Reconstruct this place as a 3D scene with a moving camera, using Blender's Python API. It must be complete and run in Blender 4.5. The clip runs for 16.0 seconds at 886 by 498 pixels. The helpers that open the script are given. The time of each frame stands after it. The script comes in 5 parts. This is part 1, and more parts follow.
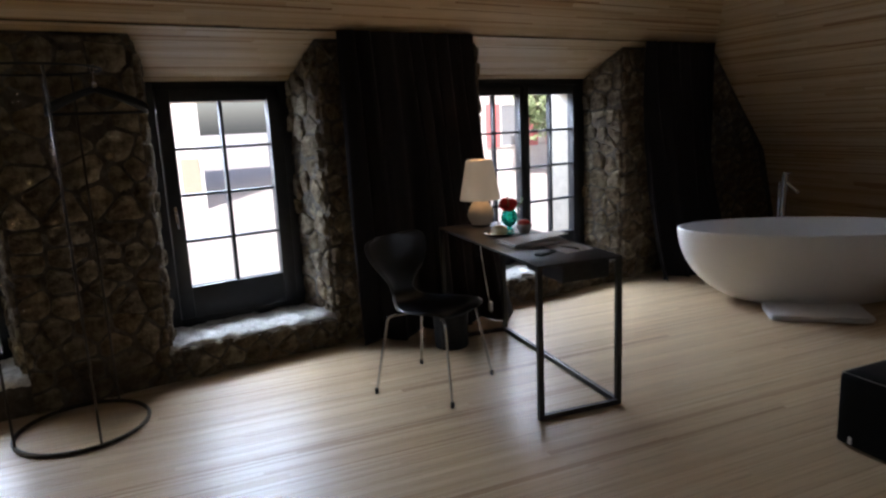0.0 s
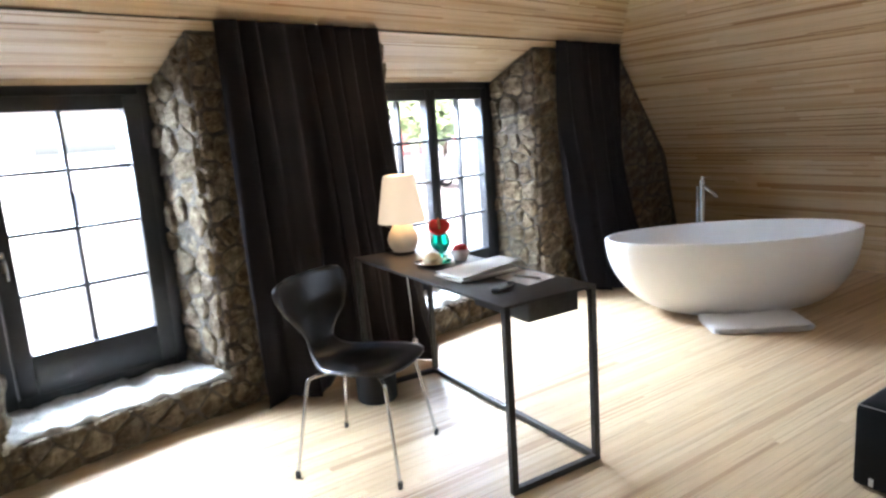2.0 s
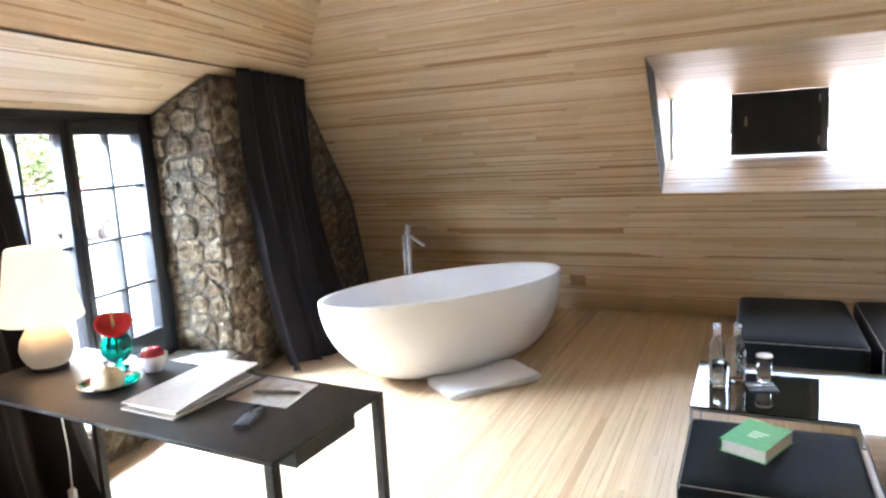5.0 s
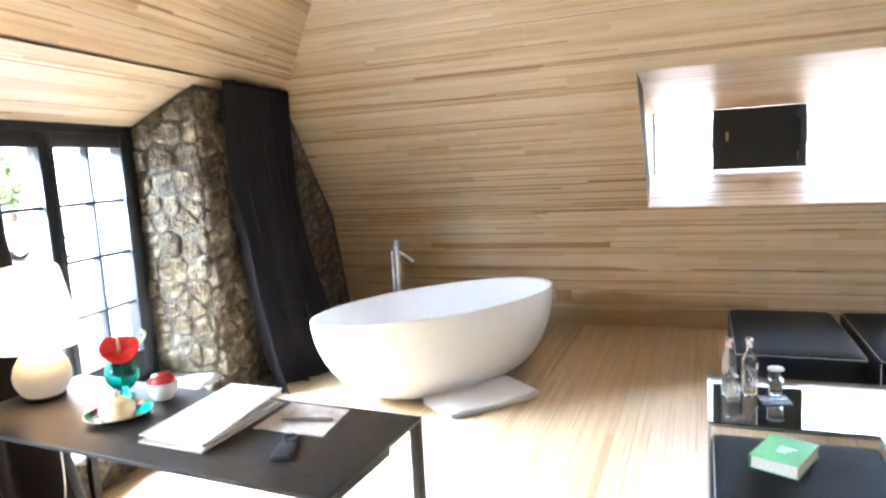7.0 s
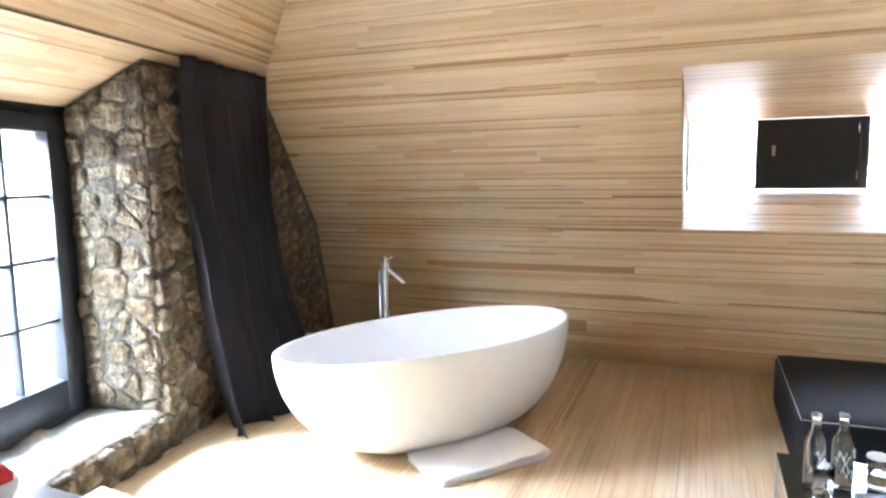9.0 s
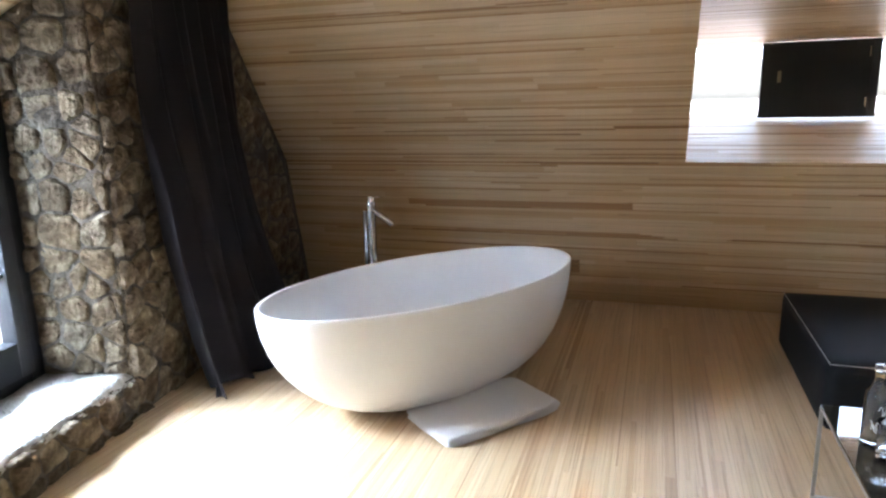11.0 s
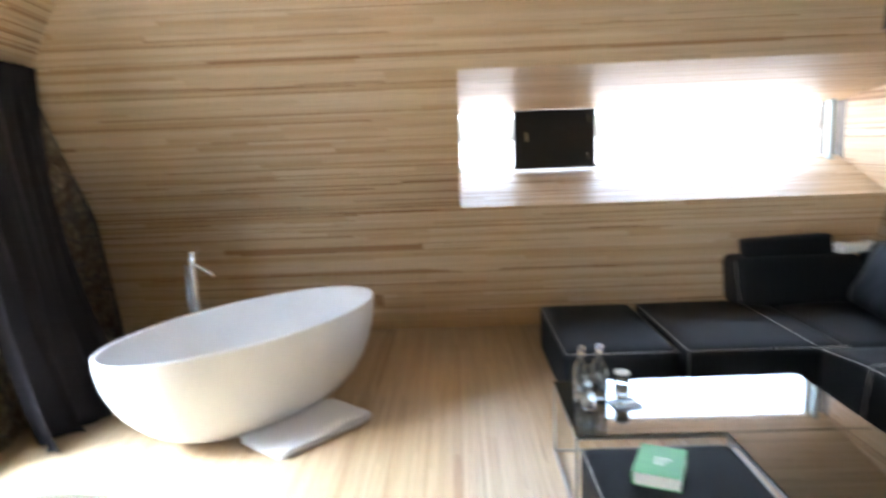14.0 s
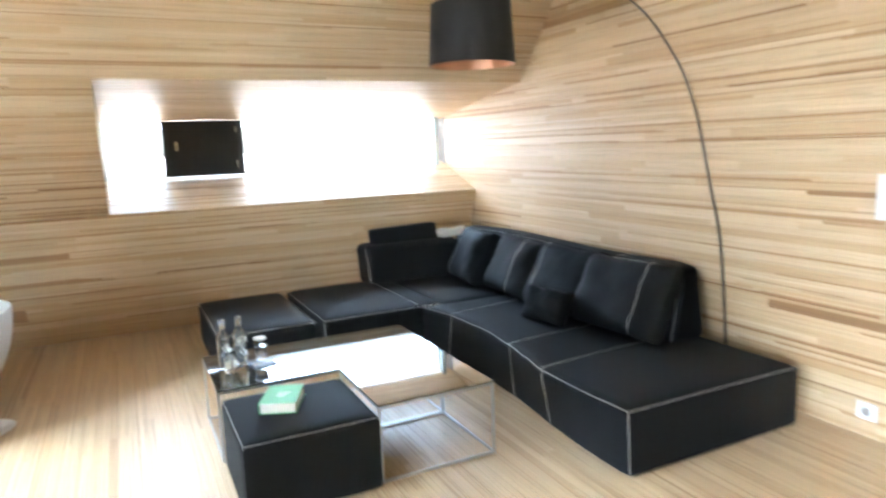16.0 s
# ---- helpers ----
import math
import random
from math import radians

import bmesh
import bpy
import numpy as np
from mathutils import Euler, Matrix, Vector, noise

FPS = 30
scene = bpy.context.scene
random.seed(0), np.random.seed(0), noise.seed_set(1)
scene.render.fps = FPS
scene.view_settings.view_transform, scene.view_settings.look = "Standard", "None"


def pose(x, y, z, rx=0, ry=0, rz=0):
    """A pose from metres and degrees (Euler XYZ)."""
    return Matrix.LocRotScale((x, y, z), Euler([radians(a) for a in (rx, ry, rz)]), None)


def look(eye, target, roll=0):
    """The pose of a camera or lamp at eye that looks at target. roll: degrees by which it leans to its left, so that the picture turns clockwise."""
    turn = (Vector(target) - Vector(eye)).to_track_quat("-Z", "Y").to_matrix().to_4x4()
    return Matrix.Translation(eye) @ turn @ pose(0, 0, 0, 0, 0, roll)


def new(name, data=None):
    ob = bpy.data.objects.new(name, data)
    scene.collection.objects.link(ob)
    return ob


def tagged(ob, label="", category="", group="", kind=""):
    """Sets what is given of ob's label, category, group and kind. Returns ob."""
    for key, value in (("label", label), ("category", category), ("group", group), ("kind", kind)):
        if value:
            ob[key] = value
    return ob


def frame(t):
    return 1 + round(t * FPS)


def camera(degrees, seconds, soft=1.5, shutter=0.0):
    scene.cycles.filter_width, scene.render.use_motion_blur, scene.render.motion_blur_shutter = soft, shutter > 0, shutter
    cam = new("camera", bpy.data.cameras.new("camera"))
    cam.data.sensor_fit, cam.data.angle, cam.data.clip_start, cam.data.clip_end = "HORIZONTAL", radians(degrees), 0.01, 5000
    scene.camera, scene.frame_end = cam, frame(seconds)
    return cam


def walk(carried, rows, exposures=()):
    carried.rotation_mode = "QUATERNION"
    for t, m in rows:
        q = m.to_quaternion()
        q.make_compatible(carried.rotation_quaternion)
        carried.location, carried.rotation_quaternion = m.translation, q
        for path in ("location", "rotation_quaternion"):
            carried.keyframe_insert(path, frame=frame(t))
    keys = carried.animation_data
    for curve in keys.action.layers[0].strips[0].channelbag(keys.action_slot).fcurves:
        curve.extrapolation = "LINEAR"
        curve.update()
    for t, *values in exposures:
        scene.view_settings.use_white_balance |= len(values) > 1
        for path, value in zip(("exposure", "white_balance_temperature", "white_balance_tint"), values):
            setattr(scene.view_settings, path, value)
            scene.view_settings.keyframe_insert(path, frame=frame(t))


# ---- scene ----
cam = camera(68.1, 16.0, soft=2.4, shutter=0.5)
PATH = [
    (0, (0.197, 0.519, 1.389), (0.94, 2.336, 1.009), -2.7),
    (0.5, (0.23, 0.685, 1.384), (0.986, 2.5, 1.019), -3.6),
    (1, (0.278, 0.887, 1.398), (1.1, 2.681, 1.07), -4.3),
    (1.5, (0.272, 1.021, 1.38), (1.148, 2.776, 0.992), -2.8),
    (2, (0.241, 1.233, 1.386), (1.331, 2.869, 1.017), -4.0),
    (2.3, (0.259, 1.345, 1.378), (1.399, 2.949, 1.033), -4.3),
    (2.5, (0.271, 1.419, 1.373), (1.467, 2.984, 1.023), -4.5),
    (3, (0.418, 1.617, 1.376), (1.741, 3.077, 1.03), -4.9),
    (3.5, (0.511, 1.709, 1.382), (1.976, 3.023, 1.029), -3.2),
    (3.7, (0.546, 1.784, 1.384), (2.083, 3.007, 1.003), -3.5),
    (4, (0.598, 1.896, 1.388), (2.244, 2.984, 1.059), -4.0),
    (4.5, (0.616, 1.999, 1.395), (2.361, 2.926, 1.089), -3.6),
    (7, (0.599, 2.28, 1.4), (2.439, 3.017, 1.134), -3.2),
    (7.5, (0.733, 2.418, 1.407), (2.603, 3.098, 1.197), -3.3),
    (8, (0.892, 2.476, 1.399), (2.733, 3.217, 1.152), -2.9),
    (8.5, (1.115, 2.504, 1.381), (2.946, 3.28, 1.17), -2.3),
    (9, (1.254, 2.533, 1.37), (3.099, 3.266, 1.132), -0.9),
    (9.5, (1.4, 2.624, 1.353), (3.246, 3.327, 1.042), 0.3),
    (9.7, (1.489, 2.759, 1.33), (3.336, 3.428, 0.954), 0.1),
    (11.8, (1.49, 2.827, 1.382), (3.354, 3.415, 0.961), -1.7),
    (12, (1.48, 2.807, 1.39), (3.349, 3.409, 1.008), -2.3),
    (12.5, (1.35, 2.75, 1.383), (3.244, 3.285, 1.024), -2.5),
    (13, (1.181, 2.686, 1.426), (3.086, 3.151, 1.033), -3.4),
    (13.2, (1.14, 2.677, 1.434), (3.061, 3.1, 1.121), -3.0),
    (13.5, (1.078, 2.663, 1.447), (3.024, 3.026, 1.163), -2.5),
    (13.9, (0.916, 2.677, 1.455), (2.891, 2.816, 1.168), -2.7),
    (14, (0.885, 2.681, 1.459), (2.858, 2.726, 1.135), -2.2),
    (14.2, (0.854, 2.623, 1.451), (2.821, 2.56, 1.092), -2.6),
    (14.5, (0.729, 2.583, 1.456), (2.689, 2.376, 1.118), -2.8),
    (15, (0.524, 2.452, 1.424), (2.454, 2.048, 1.092), -0.8),
    (15.5, (0.4, 2.422, 1.429), (2.284, 1.822, 1.129), -1.1),
    (15.8, (0.304, 2.505, 1.411), (2.125, 1.747, 1.132), -1.7),
    (16, (0.24, 2.556, 1.399), (2.016, 1.693, 1.085), -2.1),
]
EXPOSURES = [(0, 0.66, 6330, 23), (0.5, 1.76, 6180, 21), (1, 3.0, 6080, 19), (1.5, 3.14, 6080, 19), (2, 2.98, 6080, 19), (2.5, 2.22, 6080, 19), (3, 1.8, 6080, 19), (3.5, 2.28, 6080, 19), (4, 2.92, 6080, 19), (4.7, 3.48, 6050, 19),
             (7, 4.2, 5900, 17), (7.5, 4.3, 5900, 17), (9, 4.3, 5900, 17), (9.7, 4.1, 5940, 17), (11.8, 2.88, 6050, 20), (12, 2.88, 6050, 20), (12.5, 3.28, 6050, 19), (14, 3.62, 6000, 16), (15, 3.94, 5880, 12), (16, 4.2, 5880, 11)]
walk(cam, [(t, look(eye, target, roll)) for t, eye, target, roll in PATH], EXPOSURES)

# ---- world and light ----
SUN_ELEVATION, SUN_AZIMUTH = 48.0, 205.0
world = bpy.data.worlds.new("sky")
scene.world = world
world.use_nodes = True
sky_node = world.node_tree.nodes.new("ShaderNodeTexSky")
sky_node.sky_type, sky_node.sun_disc = "NISHITA", False
sky_node.sun_elevation, sky_node.sun_rotation = radians(SUN_ELEVATION), radians(SUN_AZIMUTH)
sky_node.air_density, sky_node.dust_density = 1.0, 3.0
world.node_tree.links.new(sky_node.outputs[0], world.node_tree.nodes["Background"].inputs[0])
world.node_tree.nodes["Background"].inputs[1].default_value = 0.15
sun = new("sun", bpy.data.lights.new("sun", "SUN"))
sun.data.energy, sun.data.angle, sun.data.color = 5.0, radians(1.0), (1.0, 0.95, 0.88)
az, el = radians(SUN_AZIMUTH), radians(SUN_ELEVATION)
sun.matrix_world = look((0, 0, 30), Vector((0, 0, 30)) - Vector((math.sin(az) * math.cos(el), math.cos(az) * math.cos(el), math.sin(el))))


def sky_lamp(name, m, width, height, watts):
    """An added area lamp outside a window, standing in for the open sky's light."""
    ob = new(name, bpy.data.lights.new(name, "AREA"))
    ob.data.shape, ob.data.size, ob.data.size_y = "RECTANGLE", width, height
    ob.data.energy, ob.data.color = watts, (0.67, 0.85, 1.0)
    ob.matrix_world = m
    return ob


WALL_N = pose(0, 4.385, 0, 0, 0, 9.4)
sky_lamp("sky_lamp_window_1", WALL_N @ look((0.6, 1.7, 2.15), (0.6, 0.0, 1.0)), 1.4, 0.9, 110)
# added lamp, low and near level to brighten the east slope
sky_lamp("sky_lamp_window_4", WALL_N @ look((-1.08, 1.8, 1.55), (-1.08, 0.0, 1.2)), 1.4, 0.9, 78)
sky_lamp("sky_lamp_window_2", WALL_N @ look((3.3, 1.8, 2.3), (3.3, 0.0, 0.85)), 1.4, 0.9, 140)
# added lamp, oversized so the dormer reflects white in the glass table
sky_lamp("sky_lamp_dormer", look((7.4, 0.6, 2.2), (5.6, 0.6, 1.0)), 5.4, 1.3, 24)


# ---- materials ----
def shader(name, rough=0.6, metal=0.0, colour=(0.5, 0.5, 0.5)):
    m = bpy.data.materials.new(name)
    m.use_nodes = True
    b = m.node_tree.nodes["Principled BSDF"]
    b.inputs["Roughness"].default_value, b.inputs["Metallic"].default_value = rough, metal
    b.inputs["Base Color"].default_value = (*colour, 1)
    return m, m.node_tree.nodes, m.node_tree.links, b


def ramp(nodes, stops, smooth=True):
    r = nodes.new("ShaderNodeValToRGB")
    r.color_ramp.interpolation = "LINEAR" if smooth else "CONSTANT"
    while len(r.color_ramp.elements) < len(stops):
        r.color_ramp.elements.new(0.5)
    for e, (p, c) in zip(r.color_ramp.elements, stops):
        e.position, e.color = p, (*c, 1)
    return r


def noise_of(nodes, links, vector, scale, detail=4, rough=0.6):
    n = nodes.new("ShaderNodeTexNoise")
    n.inputs["Scale"].default_value, n.inputs["Detail"].default_value, n.inputs["Roughness"].default_value = scale, detail, rough
    links.new(vector, n.inputs["Vector"])
    return n


def mapped(nodes, links, scale, offset=None):
    tc = nodes.new("ShaderNodeTexCoord")
    mp = nodes.new("ShaderNodeMapping")
    mp.inputs["Scale"].default_value = scale
    links.new(tc.outputs["Object"], mp.inputs["Vector"])
    if offset is not None:
        links.new(offset, mp.inputs["Location"])
    return mp.outputs[0]


def piece_random(nodes, links):
    g, o, a, f = nodes.new("ShaderNodeNewGeometry"), nodes.new("ShaderNodeObjectInfo"), nodes.new("ShaderNodeMath"), nodes.new("ShaderNodeMath")
    a.operation, f.operation = "ADD", "FRACT"
    links.new(g.outputs["Random Per Island"], a.inputs[0])
    links.new(o.outputs["Random"], a.inputs[1])
    links.new(a.outputs[0], f.inputs[0])
    return f.outputs[0]


def mixed(nodes, links, mode, fac, a, b):
    m = nodes.new("ShaderNodeMix")
    m.data_type, m.blend_type = "RGBA", mode
    for socket, v in ((m.inputs[0], fac), (m.inputs[6], a), (m.inputs[7], b)):
        if isinstance(v, (int, float)):
            socket.default_value = v
        elif isinstance(v, tuple):
            socket.default_value = (*v, 1)
        else:
            links.new(v, socket)
    return m.outputs[2]


def bump(nodes, links, b, height, strength, distance=0.01):
    n = nodes.new("ShaderNodeBump")
    n.inputs["Strength"].default_value, n.inputs["Distance"].default_value = strength, distance
    links.new(height, n.inputs["Height"])
    links.new(n.outputs[0], b.inputs["Normal"])


def wood(name, tones, rough, grain=0.5):
    """Laminated strips: a tone for each strip, grain along its local x."""
    m, nodes, links, b = shader(name, rough)
    r = piece_random(nodes, links)
    mul = nodes.new("ShaderNodeVectorMath")
    mul.operation = "SCALE"
    mul.inputs[0].default_value = (37.0, 53.0, 11.0)
    links.new(r, mul.inputs["Scale"])
    tone = ramp(nodes, tones)
    links.new(r, tone.inputs[0])
    fine = noise_of(nodes, links, mapped(nodes, links, (1.1, 70, 70), mul.outputs[0]), 1.6, 5, 0.65)
    fr = ramp(nodes, [(0.3, (0.62, 0.56, 0.5)), (0.5, (1, 1, 1)), (0.75, (1.0, 0.98, 0.95))])
    links.new(fine.outputs[0], fr.inputs[0])
    wide = noise_of(nodes, links, mapped(nodes, links, (0.5, 9, 9), mul.outputs[0]), 1.0, 3)
    wr = ramp(nodes, [(0.3, (0.82, 0.78, 0.73)), (0.65, (1, 1, 1))])
    links.new(wide.outputs[0], wr.inputs[0])
    c = mixed(nodes, links, "MULTIPLY", grain, tone.outputs[0], fr.outputs[0])
    c = mixed(nodes, links, "MULTIPLY", 0.7, c, wr.outputs[0])
    links.new(c, b.inputs["Base Color"])
    rr = nodes.new("ShaderNodeMapRange")
    rr.inputs["To Min"].default_value, rr.inputs["To Max"].default_value = rough - 0.08, rough + 0.1
    links.new(fine.outputs[0], rr.inputs[0])
    links.new(rr.outputs[0], b.inputs["Roughness"])
    bump(nodes, links, b, fine.outputs[0], 0.12, 0.002)
    return m


WOOD_WALL = wood("laminated_wall_wood", [(0.0, (0.53, 0.35, 0.185)), (0.12, (0.58, 0.405, 0.228)), (0.4, (0.64, 0.472, 0.285)), (0.8, (0.69, 0.532, 0.342)), (1.0, (0.61, 0.435, 0.25))], 0.48, 0.75)
WOOD_FLOOR = wood("laminated_floor_wood", [(0.0, (0.52, 0.365, 0.208)), (0.1, (0.575, 0.415, 0.248)), (0.5, (0.61, 0.455, 0.28)), (0.85, (0.65, 0.50, 0.32)), (1.0, (0.56, 0.40, 0.235))], 0.36, 0.95)
HEART_WOOD = wood("brown_heartwood_lamella", [(0.0, (0.28, 0.15, 0.06)), (0.5, (0.40, 0.232, 0.104)), (1.0, (0.50, 0.322, 0.163))], 0.5, 0.7)
HEART_FLOOR = wood("pale_brown_floor_lamella", [(0.0, (0.42, 0.27, 0.145)), (0.5, (0.48, 0.325, 0.185)), (1.0, (0.54, 0.38, 0.222))], 0.38, 0.9)


def speckled(name, stops, rough, scale, bump_strength, distance=0.01, per_piece=None, metal=0.0):
    m, nodes, links, b = shader(name, rough, metal)
    v = mapped(nodes, links, (1, 1, 1))
    n = noise_of(nodes, links, v, scale, 6, 0.62)
    r = ramp(nodes, stops)
    links.new(n.outputs[0], r.inputs[0])
    c = r.outputs[0]
    if per_piece:
        p = ramp(nodes, per_piece)
        links.new(piece_random(nodes, links), p.inputs[0])
        c = mixed(nodes, links, "MULTIPLY", 1.0, c, p.outputs[0])
    links.new(c, b.inputs["Base Color"])
    n2 = noise_of(nodes, links, v, scale * 3.3, 5, 0.6)
    s = nodes.new("ShaderNodeMath")
    s.operation = "ADD"
    links.new(n.outputs[0], s.inputs[0])
    links.new(n2.outputs[0], s.inputs[1])
    bump(nodes, links, b, s.outputs[0], bump_strength, distance)
    return m


STONE = speckled("rubble_stone", [(0.28, (0.066, 0.053, 0.040)), (0.40, (0.165, 0.138, 0.105)), (0.52, (0.28, 0.244, 0.195)), (0.63, (0.40, 0.365, 0.305)), (0.74, (0.60, 0.565, 0.505))], 0.95, 14, 0.9, 0.035,
                 [(0.0, (0.45, 0.385, 0.30)), (0.25, (0.74, 0.63, 0.48)), (0.45, (0.60, 0.535, 0.445)), (0.65, (0.92, 0.835, 0.695)), (0.82, (0.73, 0.67, 0.58)), (1.0, (0.50, 0.43, 0.345))])
STONE.node_tree.nodes["Principled BSDF"].inputs["Specular IOR Level"].default_value = 0.2
MORTAR = speckled("dark_lime_mortar", [(0.3, (0.060, 0.048, 0.034)), (0.52, (0.110, 0.091, 0.067)), (0.72, (0.19, 0.163, 0.126))], 0.95, 16, 1.0, 0.03)
SILL_STONE = speckled("pale_rough_mortar", [(0.3, (0.38, 0.35, 0.30)), (0.5, (0.58, 0.55, 0.49)), (0.75, (0.76, 0.73, 0.67))], 0.9, 16, 1.0, 0.03)
BLACK_PAINT = speckled("black_window_paint", [(0.3, (0.010, 0.011, 0.013)), (0.7, (0.018, 0.019, 0.022))], 0.45, 20, 0.06)
CURTAIN = speckled("charcoal_curtain_cloth", [(0.3, (0.0098, 0.0078, 0.0090)), (0.7, (0.0185, 0.0150, 0.0170))], 0.9, 300, 0.25, 0.002)
CURTAIN.node_tree.nodes["Principled BSDF"].inputs["Specular IOR Level"].default_value = 0.2
CURTAIN.node_tree.nodes["Principled BSDF"].inputs["Sheen Weight"].default_value = 0.08
CURTAIN.node_tree.nodes["Principled BSDF"].inputs["Sheen Roughness"].default_value = 0.35
SOFA = speckled("black_sofa_cloth", [(0.3, (0.0028, 0.003, 0.0037)), (0.7, (0.005, 0.0053, 0.0065))], 0.68, 220, 0.2, 0.002)
SOFA.node_tree.nodes["Principled BSDF"].inputs["Specular IOR Level"].default_value = 0.2
THREAD = speckled("pale_stitching", [(0.3, (0.30, 0.285, 0.26)), (0.7, (0.41, 0.39, 0.36))], 0.8, 200, 0.2, 0.001)
TUB = speckled("white_mineral_cast", [(0.3, (0.80, 0.80, 0.80)), (0.7, (0.83, 0.83, 0.83))], 0.42, 4, 0.02)
TOWEL = speckled("white_terry_cloth", [(0.3, (0.82, 0.815, 0.81)), (0.7, (0.90, 0.895, 0.89))], 0.95, 260, 1.0, 0.004)
STEEL = speckled("black_powder_coated_steel", [(0.3, (0.028, 0.025, 0.022)), (0.7, (0.045, 0.041, 0.037))], 0.42, 40, 0.05, 0.002, metal=0.3)
DARK_METAL = speckled("dark_bronze_metal", [(0.3, (0.05, 0.04, 0.03)), (0.7, (0.085, 0.07, 0.055))], 0.4, 30, 0.05, 0.002, metal=0.7)
CHROME = shader("chrome", 0.07, 1.0, (0.52, 0.53, 0.55))[0]
TABLE_STEEL = shader("satin_steel", 0.33, 1.0, (0.58, 0.58, 0.57))[0]
SILVER = shader("silver_tray", 0.16, 1.0, (0.62, 0.60, 0.56))[0]
BRASS = shader("brass", 0.4, 1.0, (0.30, 0.25, 0.17))[0]
CHAIR_BLACK = speckled("black_lacquered_ply", [(0.3, (0.010, 0.010, 0.011)), (0.7, (0.014, 0.014, 0.016))], 0.28, 12, 0.02)
RUBBER = shader("black_rubber", 0.7, 0, (0.012, 0.012, 0.012))[0]
WHITE_PLASTIC = shader("white_plastic", 0.4, 0, (0.78, 0.78, 0.76))[0]
PAPER = speckled("off_white_paper", [(0.3, (0.76, 0.73, 0.67)), (0.7, (0.82, 0.80, 0.75))], 0.75, 60, 0.05, 0.001)
PRINT = shader("grey_print", 0.8, 0, (0.28, 0.26, 0.25))[0]
GREEN_COVER = speckled("green_book_cover", [(0.3, (0.10, 0.42, 0.15)), (0.7, (0.13, 0.48, 0.18))], 0.45, 30, 0.04)
PALE_GREEN = shader("pale_green_print", 0.5, 0, (0.55, 0.75, 0.5))[0]
PAGES = speckled("book_pages", [(0.3, (0.62, 0.58, 0.48)), (0.7, (0.76, 0.72, 0.62))], 0.85, 120, 0.3, 0.001)
RED = speckled("red_waxy_petal", [(0.3, (0.55, 0.015, 0.02)), (0.7, (0.70, 0.04, 0.035))], 0.25, 30, 0.15)
APPLE = speckled("red_apple_skin", [(0.3, (0.36, 0.012, 0.02)), (0.7, (0.55, 0.04, 0.035))], 0.25, 18, 0.05)
SPADIX = shader("orange_spadix", 0.5, 0, (0.62, 0.22, 0.10))[0]
FOLDER_CARD = speckled("beige_card", [(0.3, (0.47, 0.415, 0.345)), (0.7, (0.53, 0.475, 0.40))], 0.7, 40, 0.05, 0.001)
NOTE_PAPER = speckled("printed_tan_paper", [(0.35, (0.36, 0.29, 0.23)), (0.5, (0.52, 0.46, 0.40)), (0.62, (0.62, 0.58, 0.53))], 0.75, 14, 0.03, 0.001)
BRONZE = shader("bronze_pen", 0.4, 0.6, (0.10, 0.075, 0.05))[0]
CERAMIC = shader("white_ceramic", 0.25, 0, (0.72, 0.70, 0.66))[0]
BUN = speckled("pale_cream_butter", [(0.3, (0.68, 0.53, 0.30)), (0.7, (0.80, 0.68, 0.44))], 0.5, 25, 0.2)
STEM = shader("green_stem", 0.5, 0, (0.06, 0.2, 0.05))[0]
SLATE = speckled("dark_slate_card", [(0.3, (0.03, 0.035, 0.045)), (0.7, (0.05, 0.055, 0.07))], 0.4, 30, 0.05)
DARK_HATCH = speckled("black_stained_board", [(0.3, (0.004, 0.0042, 0.005)), (0.7, (0.007, 0.0072, 0.0085))], 0.7, 14, 0.1)


def glass(name, colour, rough=0.0, ior=1.45):
    m, nodes, links, b = shader(name, rough, 0, colour)
    b.inputs["Transmission Weight"].default_value, b.inputs["IOR"].default_value = 1.0, ior
    return m


PANE = glass("window_glass", (0.97, 0.99, 0.985), 0.0, 1.15)
CLEAR = glass("clear_bottle_glass", (0.97, 0.985, 0.98))
FROSTED = glass("translucent_plastic", (0.9, 0.92, 0.92), 0.25)
TEAL = glass("teal_vase_glass", (0.02, 0.50, 0.42), 0.03)
SMOKED = shader("smoked_glass_top", 0.03, 0.0, (0.028, 0.026, 0.018))[0]
SMOKED.node_tree.nodes["Principled BSDF"].inputs["Specular IOR Level"].default_value = 1.0
SMOKED.node_tree.nodes["Principled BSDF"].inputs["IOR"].default_value = 1.6


def glowing(name, colour, strength, base=(0.8, 0.78, 0.72)):
    m, nodes, links, b = shader(name, 0.35, 0, base)
    b.inputs["Emission Color"].default_value, b.inputs["Emission Strength"].default_value = (*colour, 1), strength
    return m


LAMP_SHADE = glowing("lit_opal_glass_shade", (1.0, 0.80, 0.52), 0.10, (0.55, 0.50, 0.40))
LAMP_BASE = glowing("lit_opal_glass_base", (1.0, 0.80, 0.54), 0.016, (0.48, 0.44, 0.345))
COPPER = shader("copper_lining", 0.35, 0.9, (0.55, 0.30, 0.18))[0]
BLACK_SHADE = speckled("matt_black_shade", [(0.3, (0.010, 0.010, 0.010)), (0.7, (0.016, 0.015, 0.015))], 0.6, 50, 0.05)
RENDER = speckled("pale_house_render", [(0.3, (0.66, 0.64, 0.60)), (0.7, (0.78, 0.76, 0.72))], 0.9, 2, 0.2)
STREET = speckled("pale_street", [(0.3, (0.40, 0.39, 0.37)), (0.7, (0.52, 0.50, 0.48))], 0.9, 3, 0.3)
RED_SHUTTER = shader("red_shutter_paint", 0.6, 0, (0.62, 0.20, 0.20))[0]
